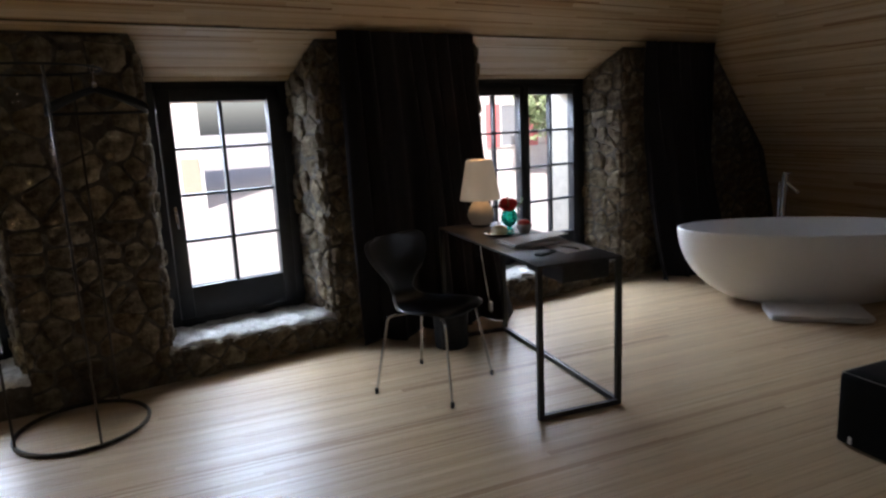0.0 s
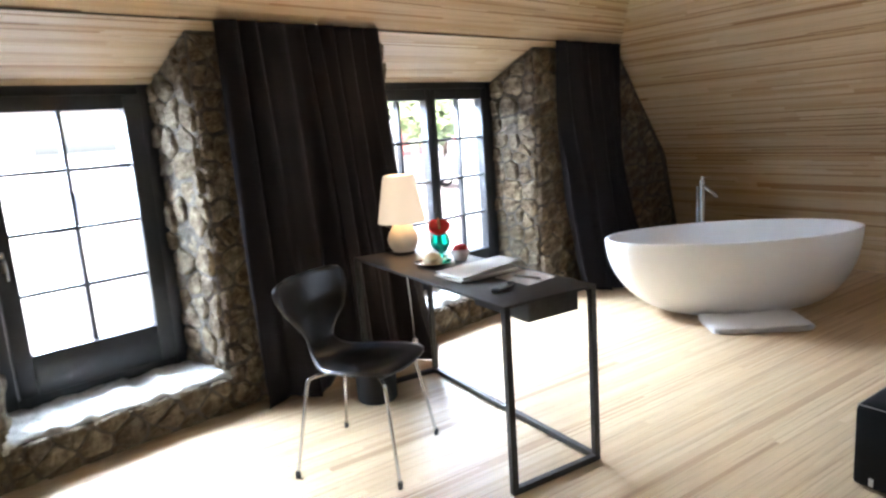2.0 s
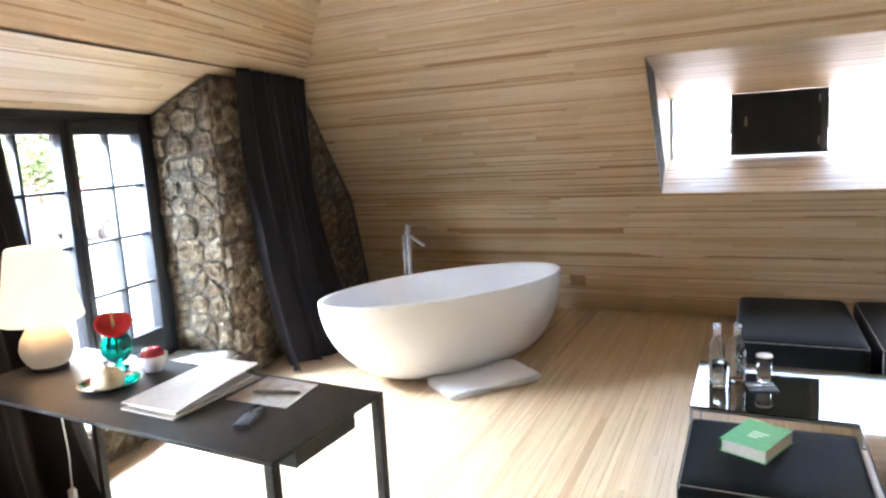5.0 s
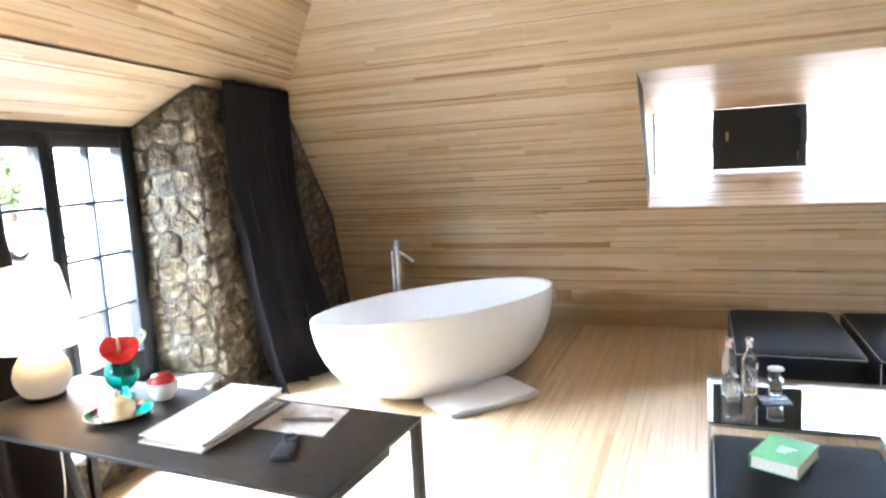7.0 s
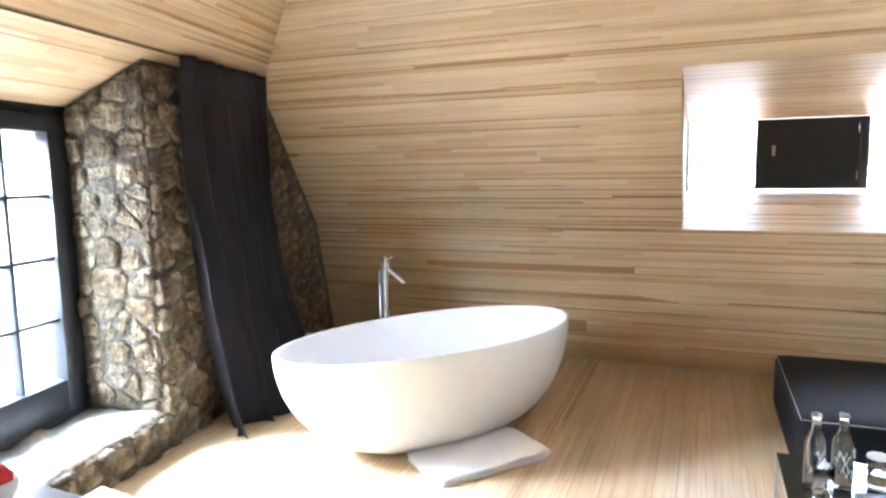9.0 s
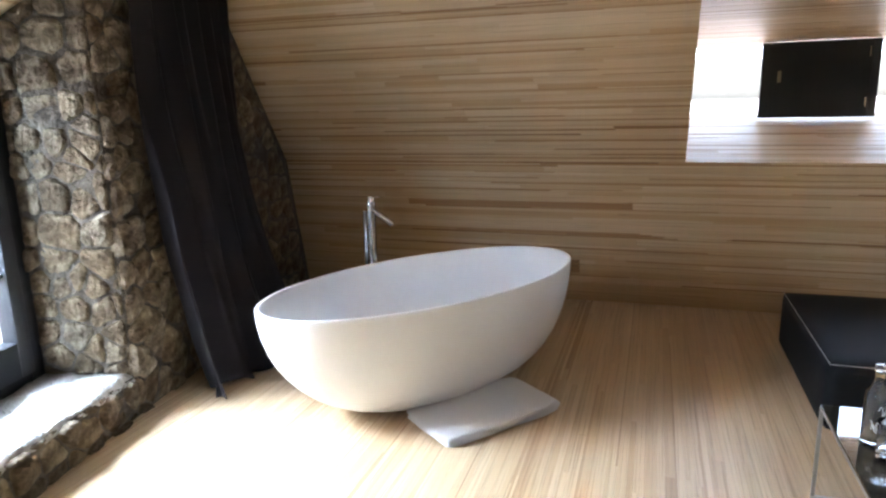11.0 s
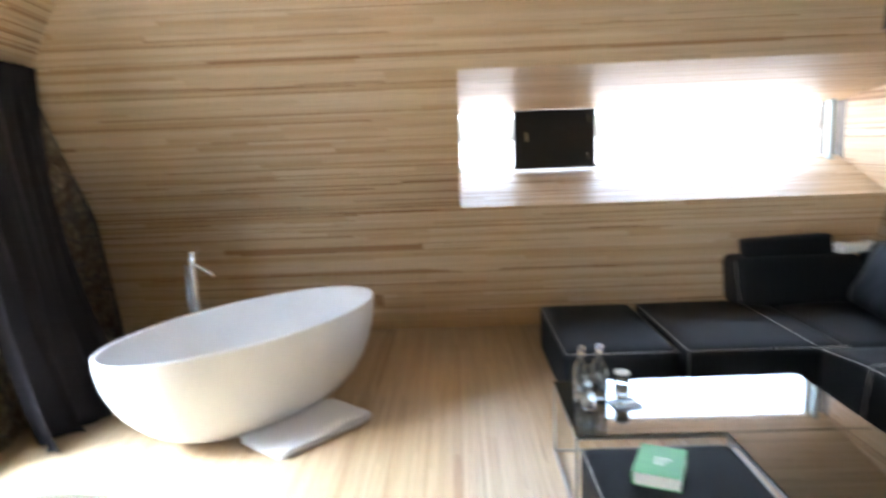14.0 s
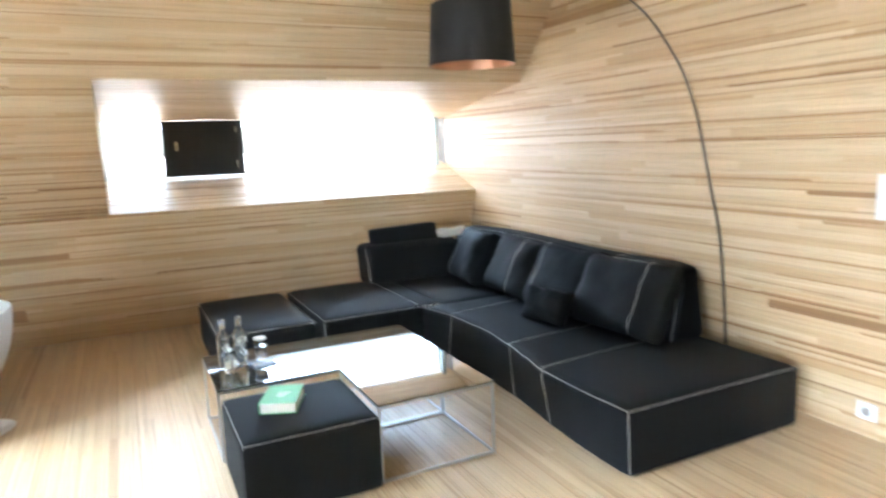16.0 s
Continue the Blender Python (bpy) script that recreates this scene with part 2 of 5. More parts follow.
BROWN_DOOR = shader("brown_door_paint", 0.6, 0, (0.50, 0.32, 0.24))[0]
DARK_GLASS = shader("dark_window_glass", 0.1, 0, (0.30, 0.32, 0.34))[0]
CAR_PAINT = shader("dark_car_paint", 0.2, 0.3, (0.22, 0.23, 0.25))[0]
LEAF = speckled("leaves", [(0.3, (0.26, 0.33, 0.17)), (0.7, (0.42, 0.50, 0.30))], 0.6, 6, 0.1, 0.01, [(0.0, (0.6, 0.7, 0.5)), (1.0, (1, 1, 1))])
BARK = speckled("bark", [(0.3, (0.08, 0.06, 0.04)), (0.7, (0.16, 0.12, 0.09))], 0.9, 12, 0.6)
SAND_STONE = speckled("sandstone_jamb", [(0.3, (0.48, 0.42, 0.34)), (0.7, (0.62, 0.55, 0.46))], 0.9, 12, 0.4)
# high albedo for the unseen closing surfaces, to raise the bounced light
BOUNCE_WHITE = speckled("bounce_white", [(0.3, (0.78, 0.77, 0.75)), (0.7, (0.83, 0.82, 0.80))], 0.9, 5, 0.1)


# ---- builders ----
def mesh_of(name, bm, material, smooth=None):
    """A mesh from bm; faces are smooth below the angle given in degrees."""
    me = bpy.data.meshes.new(name)
    bmesh.ops.recalc_face_normals(bm, faces=bm.faces)
    if smooth:
        for f in bm.faces:
            f.smooth = True
        for e in bm.edges:
            e.smooth = len(e.link_faces) != 2 or e.calc_face_angle(0) < radians(smooth)
    bm.to_mesh(me)
    bm.free()
    me.materials.append(material)
    return me


def part(name, bm, material, parent=None, label="", smooth=None, m=None):
    ob = new(name, mesh_of(name, bm, material, smooth))
    if parent is not None:
        ob.parent = parent
    if m is not None:
        ob.matrix_basis = m
    if label:
        ob["label"] = label
    return ob


def thing(name, m, label, category, group=""):
    ob = new(name)
    ob.empty_display_size = 0.05
    ob.matrix_basis = m
    return tagged(ob, label, category, group)


def box(bm, lo, hi, bevel=0.0, segments=2):
    verts = bmesh.ops.create_cube(bm, size=1)["verts"]
    for v in verts:
        v.co = Vector([lo[i] + (v.co[i] + 0.5) * (hi[i] - lo[i]) for i in range(3)])
    if bevel:
        edges = {e for v in verts for e in v.link_edges}
        bmesh.ops.bevel(bm, geom=list(edges), offset=bevel, segments=segments, affect="EDGES", profile=0.5)
    return bm


def new_box(lo, hi, bevel=0.0, segments=2):
    return box(bmesh.new(), lo, hi, bevel, segments)


def prism(poly, z0, z1, bm=None):
    """A solid from an outline in x and y, from z0 to z1."""
    bm = bm or bmesh.new()
    low, high = [bm.verts.new((x, y, z0)) for x, y in poly], [bm.verts.new((x, y, z1)) for x, y in poly]
    bm.faces.new(low[::-1])
    bm.faces.new(high)
    for i in range(len(poly)):
        j = (i + 1) % len(poly)
        bm.faces.new((low[i], low[j], high[j], high[i]))
    return bm


def lathe(profile, n=32, bm=None, at=(0, 0, 0)):
    bm = bm or bmesh.new()
    rings = []
    for r, z in profile:
        if r < 1e-5:
            rings.append([bm.verts.new((at[0], at[1], at[2] + z))])
        else:
            rings.append([bm.verts.new((at[0] + r * math.cos(2 * math.pi * i / n), at[1] + r * math.sin(2 * math.pi * i / n), at[2] + z)) for i in range(n)])
    for a, b in zip(rings, rings[1:]):
        for i in range(n):
            j = (i + 1) % n
            if len(a) == 1 and len(b) > 1:
                bm.faces.new((a[0], b[i], b[j]))
            elif len(b) == 1 and len(a) > 1:
                bm.faces.new((a[i], a[j], b[0]))
            elif len(a) > 1:
                bm.faces.new((a[i], a[j], b[j], b[i]))
    return bm


def tube(points, radius, n=8, closed=False, bm=None):
    """A round bar along points; radius is a number or one for each point."""
    bm = bm or bmesh.new()
    pts = [Vector(p) for p in points]
    radii = radius if isinstance(radius, (list, tuple)) else [radius] * len(pts)
    rings, side = [], None
    for k, p in enumerate(pts):
        a = pts[k - 1] if k or closed else p
        b = pts[(k + 1) % len(pts)] if k < len(pts) - 1 or closed else p
        d = (b - a).normalized()
        if side is None:
            side = d.orthogonal().normalized()
        side = (side - d * side.dot(d)).normalized()
        up = d.cross(side)
        rings.append([bm.verts.new(p + radii[k] * (math.cos(2 * math.pi * i / n) * side + math.sin(2 * math.pi * i / n) * up)) for i in range(n)])
    pairs = list(zip(rings, rings[1:])) + ([(rings[-1], rings[0])] if closed else [])
    for a, b in pairs:
        for i in range(n):
            j = (i + 1) % n
            bm.faces.new((a[i], a[j], b[j], b[i]))
    if not closed:
        bm.faces.new(rings[0][::-1])
        bm.faces.new(rings[-1])
    return bm


def smooth_line(points, steps=8):
    """A smooth curve through points (Catmull-Rom)."""
    p = [Vector(q) for q in points]
    p = [2 * p[0] - p[1]] + p + [2 * p[-1] - p[-2]]
    out = []
    for i in range(1, len(p) - 2):
        for k in range(steps):
            t = k / steps
            out.append(0.5 * (2 * p[i] + (p[i + 1] - p[i - 1]) * t + (2 * p[i - 1] - 5 * p[i] + 4 * p[i + 1] - p[i + 2]) * t * t
                              + (3 * p[i] - p[i - 1] - 3 * p[i + 1] + p[i + 2]) * t ** 3))
    return out + [p[-2]]


def strip_plan(width, height, seed, widths=(0.016, 0.02, 0.026, 0.034, 0.044), lengths=(0.6, 2.4), streaks=0.38, hearts=0.012):
    """Rows of laminated strips that fill width x height: x0, y0, x1, y1, a lift and whether it is brown heartwood."""
    rng, out, y = random.Random(seed), [], 0.0
    while y < height - 1e-4:
        thin = rng.random() < streaks
        w = min(rng.uniform(0.004, 0.012) if thin else rng.choice(widths), height - y)
        if height - y - w < 0.01:
            w = height - y
        x = -rng.uniform(0, lengths[1])
        while x < width:
            x1 = min(x + rng.uniform(*lengths) * (0.6 if thin else 1), width)
            if x1 > 0.001:
                out.append((max(x, 0.0), y, x1, y + w, rng.uniform(0, 0.0006), rng.random() < (0.58 if thin else hearts)))
            x = x1
        y += w
    return out


def strip_mesh(name, plan, material, thick=0.004, gap=0.0002):
    verts, faces, kinds = [], [], []
    for x0, y0, x1, y1, lift, dark in plan:
        k, z = len(verts), thick + lift
        a, b, c, d = x0 + gap, y0 + gap, x1 - gap, y1 - gap
        verts += [(a, b, 0), (c, b, 0), (c, d, 0), (a, d, 0), (a, b, z), (c, b, z), (c, d, z), (a, d, z)]
        faces += [(k + 4, k + 5, k + 6, k + 7), (k, k + 1, k + 5, k + 4), (k + 1, k + 2, k + 6, k + 5), (k + 2, k + 3, k + 7, k + 6), (k + 3, k, k + 4, k + 7)]
        kinds += [int(dark)] * 5
    me = bpy.data.meshes.new(name)
    me.from_pydata(verts, [], faces)
    me.materials.append(material)
    me.materials.append(HEART_FLOOR if material is WOOD_FLOOR else HEART_WOOD)
    me.polygons.foreach_set("material_index", kinds)
    return me


def axes(origin, along, across):
    """A pose with local x along, y across, z out of the surface."""
    x = Vector(along).normalized()
    z = x.cross(Vector(across)).normalized()
    y = z.cross(x)
    m = Matrix((x, y, z)).transposed().to_4x4()
    m.translation = Vector(origin)
    return m


LATER = []


def lined(backing, m, width, height, seed, material, pieces=None, **kw):
    """Lines a surface with strips. pieces: a test on a strip's middle that makes it an object of its own, up to 300."""
    plan = strip_plan(width, height, seed, **kw)
    LATER.append((backing, m, plan, material, pieces))


# ---- plan ----
NORTH = pose(0, 4.385, 0, 0, 0, 9.4)          # the stone wall's face: x along it, y outwards
SOUTH, EAST, KNEE, KNEE_Z, WEST, TOP = -0.41, 5.92, 5.61, 0.98, -3.2, 2.95
DORMER_TOP_X, DORMER_TOP_Z, DORMER_Y, PANE_X = 4.82, 1.874, 2.65, 6.2
RISE = (KNEE - DORMER_TOP_X) / (DORMER_TOP_Z - KNEE_Z)
TOP_X = KNEE - RISE * (TOP - KNEE_Z)
KINK_V, KINK_Z, HEAD_V, HEAD_Z = -0.06, 1.945, 0.40, 1.69
SILL_Z = 0.21
W1, W2 = (0.16, 1.05), (2.34, 3.66)           # window frames along the wall
O1, O2 = (0.085, 1.10), (2.27, 3.71)          # the openings at the wall's face
W0, O0 = (-1.53, -0.64), (-1.605, -0.59)      # the next window, at the view's edge


def structure(name, bm, material, label, category, m=None, smooth=None):
    return tagged(part(name, bm, material, None, "", smooth, m), label, category, "", "structure")


floor = structure("floor", new_box((WEST - 0.3, SOUTH - 0.3, -0.25), (EAST + 0.5, 6.2, -0.0045)), MORTAR, "pale laminated wooden strip floor with a satin sheen", "floor")
lined(floor, axes((-1.6, SOUTH, -0.0045), (1, 0, 0), (0, 1, 0)), EAST + 1.6, 5.8, 11, WOOD_FLOOR, lambda x, y: 3.9 < x < 5.4 and 2.3 < y < 3.6, widths=(0.016, 0.022, 0.028, 0.036), lengths=(0.9, 2.6), streaks=0.26, hearts=0.02)
lined(floor, axes((WEST, SOUTH, -0.0045), (1, 0, 0), (0, 1, 0)), -1.6 - WEST, 5.8, 12, WOOD_FLOOR, None, widths=(0.016, 0.022, 0.028, 0.036), lengths=(0.9, 2.6), streaks=0.26, hearts=0.02)

wall_south = structure("wall_south", new_box((WEST - 0.3, SOUTH - 0.3, -0.2), (PANE_X + 0.4, SOUTH - 0.0045, TOP + 0.3)), MORTAR, "wall lined with pale horizontal laminated wooden strips", "wall")
lined(wall_south, axes((PANE_X, SOUTH - 0.0045, 0), (-1, 0, 0), (0, 0, 1)), PANE_X - WEST, TOP, 13, WOOD_WALL, lambda x, y: 1.2 < x < 4.5 and 0.5 < y < 1.9)
# unseen; white is chosen to throw light back into the room
wall_west = structure("wall_west", new_box((WEST - 0.3, SOUTH, -0.2), (WEST, 5.2, TOP + 0.3)), BOUNCE_WHITE, "plain white unseen wall that bounces light into the room", "wall")

# east: a knee wall, and the roof's slope above it with the dormer cut into it
EAST_LABEL = "leaning wall lined with warm laminated wooden strips"
out = Vector((KNEE_Z, 0, EAST - KNEE)).normalized()
knee_dir, slope_dir = Vector((KNEE - EAST, 0, KNEE_Z)), Vector((-RISE, 0, 1))
slope_out = Vector((1, 0, RISE)).normalized()


def slab(p, q, y0, y1, depth, normal):
    """A slab between two points in x and z, from y0 to y1, as deep as given behind its face."""
    bm, n = bmesh.new(), Vector(normal) * depth
    ring = [Vector((p[0], 0, p[1])), Vector((q[0], 0, q[1])), Vector((q[0], 0, q[1])) + n, Vector((p[0], 0, p[1])) + n]
    a, b = [bm.verts.new((v.x, y0, v.z)) for v in ring], [bm.verts.new((v.x, y1, v.z)) for v in ring]
    bm.faces.new(a)
    bm.faces.new(b[::-1])
    for i in range(4):
        bm.faces.new((a[i], b[i], b[(i + 1) % 4], a[(i + 1) % 4]))
    return bm


BACK = 0.0045
wall_east = structure("wall_east", slab((EAST + BACK, 0), (KNEE + BACK, KNEE_Z), SOUTH, 5.9, 0.28, out), MORTAR, EAST_LABEL, "wall")
lined(wall_east, axes((EAST + BACK, 5.9, 0), (0, -1, 0), knee_dir), 5.9 - SOUTH, knee_dir.length, 15, WOOD_WALL, lambda x, y: 2.3 < x < 4.4)
slope_low = structure("wall_east_slope", slab((KNEE + BACK, KNEE_Z), (DORMER_TOP_X + BACK, DORMER_TOP_Z), DORMER_Y, 5.9, 0.28, slope_out), MORTAR, EAST_LABEL, "wall")
low_len = math.hypot(KNEE - DORMER_TOP_X, DORMER_TOP_Z - KNEE_Z)
lined(slope_low, axes((KNEE + BACK, 5.9, KNEE_Z), (0, -1, 0), slope_dir), 5.9 - DORMER_Y, low_len, 16, WOOD_WALL, lambda x, y: True)
slope_high = structure("ceiling_east", slab((DORMER_TOP_X + BACK, DORMER_TOP_Z), (TOP_X + BACK, TOP), SOUTH, 5.9, 0.28, slope_out), MORTAR, "sloping ceiling lined with warm laminated wooden strips", "ceiling")
lined(slope_high, axes((DORMER_TOP_X + BACK, 5.9, DORMER_TOP_Z), (0, -1, 0), slope_dir), 5.9 - SOUTH, math.hypot(DORMER_TOP_X - TOP_X, TOP - DORMER_TOP_Z), 17, WOOD_WALL)

# the dormer's lining
PANE_LO, PANE_HI = 1.20, 1.675
dn = Vector((DORMER_TOP_Z - PANE_HI, 0, PANE_X - DORMER_TOP_X)).normalized()
dormer_head = structure("ceiling_dormer", slab((DORMER_TOP_X + 0.012, DORMER_TOP_Z + BACK), (PANE_X + 0.1, PANE_HI - 0.014 + BACK), SOUTH, DORMER_Y, 0.2, dn), WOOD_WALL, "dormer head lined with pale wooden strips", "ceiling")
lined(dormer_head, axes((PANE_X + 0.1, DORMER_Y, PANE_HI - 0.014 + BACK), (0, -1, 0), (DORMER_TOP_X - PANE_X - 0.1, 0, DORMER_TOP_Z - PANE_HI + 0.014)), DORMER_Y - SOUTH, math.hypot(PANE_X + 0.1 - DORMER_TOP_X, DORMER_TOP_Z - PANE_HI), 18, WOOD_WALL)
sn = Vector((PANE_LO - KNEE_Z, 0, -(PANE_X - KNEE))).normalized()
dormer_sill = structure("dormer_sill", slab((KNEE + 0.012, KNEE_Z - BACK + 0.004), (PANE_X + 0.1, PANE_LO + 0.037 - BACK), SOUTH, DORMER_Y, 0.2, sn), WOOD_WALL, "deep sloping dormer sill lined with pale wooden strips", "window sill")
lined(dormer_sill, axes((KNEE, DORMER_Y, KNEE_Z - BACK), (0, -1, 0), (PANE_X + 0.1 - KNEE, 0, PANE_LO + 0.037 - KNEE_Z)), DORMER_Y - SOUTH, math.hypot(PANE_X + 0.1 - KNEE, PANE_LO + 0.037 - KNEE_Z), 19, WOOD_WALL)
cheek = bmesh.new()
ring = [(DORMER_TOP_X + 0.004, DORMER_TOP_Z), (KNEE + 0.004, KNEE_Z), (PANE_X + 0.1, PANE_LO - 0.2), (PANE_X + 0.1, PANE_HI + 0.2)]
ca, cb = [cheek.verts.new((x, DORMER_Y + 0.003, z)) for x, z in ring], [cheek.verts.new((x, DORMER_Y + 0.25, z)) for x, z in ring]
cheek.faces.new(ca), cheek.faces.new(cb[::-1])
for i in range(4):
    cheek.faces.new((ca[i], cb[i], cb[(i + 1) % 4], ca[(i + 1) % 4]))
structure("wall_dormer_cheek", cheek, WOOD_WALL, "pale wooden cheek of the dormer", "wall")

# north: the stone wall with two window openings, below the roof's slope
HEAD_SLOPE = (KINK_Z - HEAD_Z) / (HEAD_V - KINK_V)


def head_z(v):
    return KINK_Z - (v - KINK_V) * HEAD_SLOPE


def pier(name, plan):
    bm = bmesh.new()
    low = [bm.verts.new((x, y, -0.2)) for x, y in plan]
    high = [bm.verts.new((x, y, head_z(y) + 0.01)) for x, y in plan]
    bm.faces.new(low[::-1]), bm.faces.new(high)
    for i in range(len(plan)):
        j = (i + 1) % len(plan)
        bm.faces.new((low[i], low[j], high[j], high[i]))
    return structure(name, bm, MORTAR, "rough rubble stone wall of tan field stones in brown mortar", "wall", NORTH)


piers = [pier("wall_north_1", [(O0[1], 0), (O1[0], 0), (W1[0], HEAD_V), (W1[0], 0.62), (W0[1], 0.62), (W0[1], HEAD_V)]),
         pier("wall_north_2", [(O1[1], 0), (O2[0], 0), (W2[0], HEAD_V), (W2[0], 0.62), (W1[1], 0.62), (W1[1], HEAD_V)]),
         pier("wall_north_3", [(O2[1], 0), (6.3, 0), (6.3, 0.62), (W2[1], 0.62), (W2[1], HEAD_V)]),
         pier("wall_north_7", [(-3.4, 0), (O0[0], 0), (W0[0], HEAD_V), (W0[0], 0.62), (-3.4, 0.62)])]
aprons = []
for k, (o, w) in enumerate(((O1, W1), (O2, W2), (O0, W0))):
    bm = prism([(o[0], 0.004), (o[1], 0.004), (w[1], HEAD_V), (w[1], 0.62), (w[0], 0.62), (w[0], HEAD_V)], -0.2, SILL_Z - 0.03)
    aprons.append(structure("wall_north_%d" % (k + 4), bm, MORTAR, "rough stone apron wall below the window", "wall", NORTH))


def sill(k, o, w):
    """A rough, uneven sill bed of pale mortar and stone."""
    bm, nu, nv = bmesh.new(), 60, 22
    grid = []
    for j in range(nv + 1):
        v = -0.012 + (HEAD_V + 0.012) * j / nv
        f = max(v, 0) / HEAD_V
        a, b = o[0] + (w[0] - o[0]) * f - 0.01, o[1] + (w[1] - o[1]) * f + 0.01
        grid.append([])
        for i in range(nu + 1):
            u = a + (b - a) * i / nu
            n = noise.noise((u * 9, v * 9, k * 7)) * 0.020 + noise.noise((u * 24, v * 24, k * 5)) * 0.013
            edge = -0.035 if j == 0 else (-0.008 if j == 1 else 0)
            grid[-1].append(bm.verts.new((u, v + (noise.noise((u * 14, 3, k)) * 0.02 if j < 2 else 0), SILL_Z + n + edge)))
    for j in range(nv):
        for i in range(nu):
            bm.faces.new((grid[j][i], grid[j][i + 1], grid[j + 1][i + 1], grid[j + 1][i]))
    ob = structure("window_sill_%d" % k, bm, SILL_STONE, "uneven pale stone and mortar window sill", "window sill", NORTH, 40)
    so = ob.modifiers.new("thick", "SOLIDIFY")
    so.thickness, so.offset = 0.05, -1
    return ob


sill(1, O1, W1)
sill(2, O2, W2)
sill(3, O0, W0)

# the wooden head over the stone wall and the slope above it
nm = NORTH @ pose(-3.4, 0, 0)


def north_slab(name, v0, z0, v1, z1, label, seed):
    d = Vector((0, v1 - v0, z1 - z0))
    n = Vector((1, 0, 0)).cross(d).normalized()
    n = n if n.z < 0 else -n
    bm = bmesh.new()
    ring = [Vector((0, v0, z0)) - n * BACK, Vector((0, v1, z1)) - n * BACK, Vector((0, v1, z1)) - n * 0.3, Vector((0, v0, z0)) - n * 0.3]
    a, b = [bm.verts.new(v) for v in ring], [bm.verts.new(v + Vector((9.4, 0, 0))) for v in ring]
    bm.faces.new(a), bm.faces.new(b[::-1])
    for i in range(4):
        bm.faces.new((a[i], b[i], b[(i + 1) % 4], a[(i + 1) % 4]))
    ob = structure(name, bm, MORTAR, label, "ceiling", nm)
    lined(ob, nm @ axes(Vector((9.4, v0, z0)) - n * BACK, (-1, 0, 0), d) if (Vector((-1, 0, 0)).cross(d)).dot(n) > 0 else nm @ axes(Vector((0, v0, z0)) - n * BACK, (1, 0, 0), d), 9.4, d.length, seed, WOOD_WALL)
    return ob


north_slab("ceiling_north_head", HEAD_V + 0.2, head_z(HEAD_V + 0.2), KINK_V, KINK_Z, "wooden window head sloping down over the stone wall", 20)
north_slab("ceiling_north", KINK_V - 0.006, KINK_Z + 0.008, KINK_V - 0.95 * (TOP - KINK_Z), TOP, "sloping ceiling lined with pale laminated wooden strips", 21)
# unseen cap over the room, kept pale for more bounced light
structure("ceiling_top", new_box((WEST - 0.3, SOUTH - 0.3, TOP - 0.002), (TOP_X + 0.35, 4.9, TOP + 0.25)), BOUNCE_WHITE, "flat pale unseen ceiling that bounces light into the room", "ceiling")


# ---- windows ----
def frame_bars(bm, a, b, z0, z1, left, right, low, high, y0, y1, bevel=0.004):
    box(bm, (a, y0, z0), (a + left, y1, z1), bevel)
    box(bm, (b - right, y0, z0), (b, y1, z1), bevel)
    box(bm, (a + left, y0 + 0.001, z0), (b - right, y1 - 0.001, z0 + low), bevel)
    box(bm, (a + left, y0 + 0.001, z1 - high), (b - right, y1 - 0.001, z1), bevel)
    return bm


def window(name, w, sashes, label, lo=0.45, hi=1.578):
    """A black painted window; each sash is its glass's left, right, its bar and its cross bars' heights."""
    win = tagged(thing(name, NORTH, label, "window"), kind="structure")
    z0, z1 = SILL_Z - 0.03, HEAD_Z + 0.02
    part("window_frame", frame_bars(bmesh.new(), w[0], w[1], z0, z1, 0.07, 0.07, 0.07, 0.06, HEAD_V - 0.012, HEAD_V + 0.07), BLACK_PAINT, win, smooth=30)
    for a, b, bar, heights, l, r in sashes:
        sash = part("sash", frame_bars(bmesh.new(), a - l, b + r, z0 + 0.071, z1 - 0.061, l, r, lo - z0 - 0.071, z1 - 0.061 - hi, HEAD_V - 0.03, HEAD_V + 0.045, 0.006), BLACK_PAINT, win, smooth=30)
        part("glazing_bar", new_box((bar - 0.011, HEAD_V - 0.018, lo), (bar + 0.011, HEAD_V + 0.03, hi), 0.004), BLACK_PAINT, sash, smooth=30)
        for z in heights:
            part("glazing_bar", new_box((a, HEAD_V - 0.016, z - 0.009), (b, HEAD_V + 0.028, z + 0.009), 0.004), BLACK_PAINT, sash, smooth=30)
        levels = [lo] + sorted(heights) + [hi]
        for p, q in zip(levels, levels[1:]):
            for s, e in ((a, bar), (bar, b)):
                pane = part("pane", new_box((s, HEAD_V + 0.004, p), (e, HEAD_V + 0.008, q)), PANE, sash)
                pane.visible_shadow = False
    return win


HEIGHTS, LOW_HEIGHTS = (0.735, 1.02, 1.30), (0.698, 0.990, 1.281)
win_1 = window("window_1", W1, [(0.316, 0.898, 0.605, HEIGHTS, 0.081, 0.082)], "black painted wooden window with eight small panes")
handle = bmesh.new()
box(handle, (0.262, HEAD_V - 0.045, 0.86), (0.278, HEAD_V - 0.03, 0.96), 0.003)
tube([(0.27, HEAD_V - 0.045, 0.925), (0.27, HEAD_V - 0.075, 0.925), (0.27, HEAD_V - 0.078, 0.83)], 0.007, 8, bm=handle)
part("handle", handle, SILVER, win_1, "worn steel handle", 40)
win_2 = window("window_2", W2, [(2.48, 2.945, 2.70, LOW_HEIGHTS, 0.07, 0.045), (3.04, 3.518, 3.28, LOW_HEIGHTS, 0.045, 0.072)], "black painted double casement window with small panes", 0.408, 1.572)
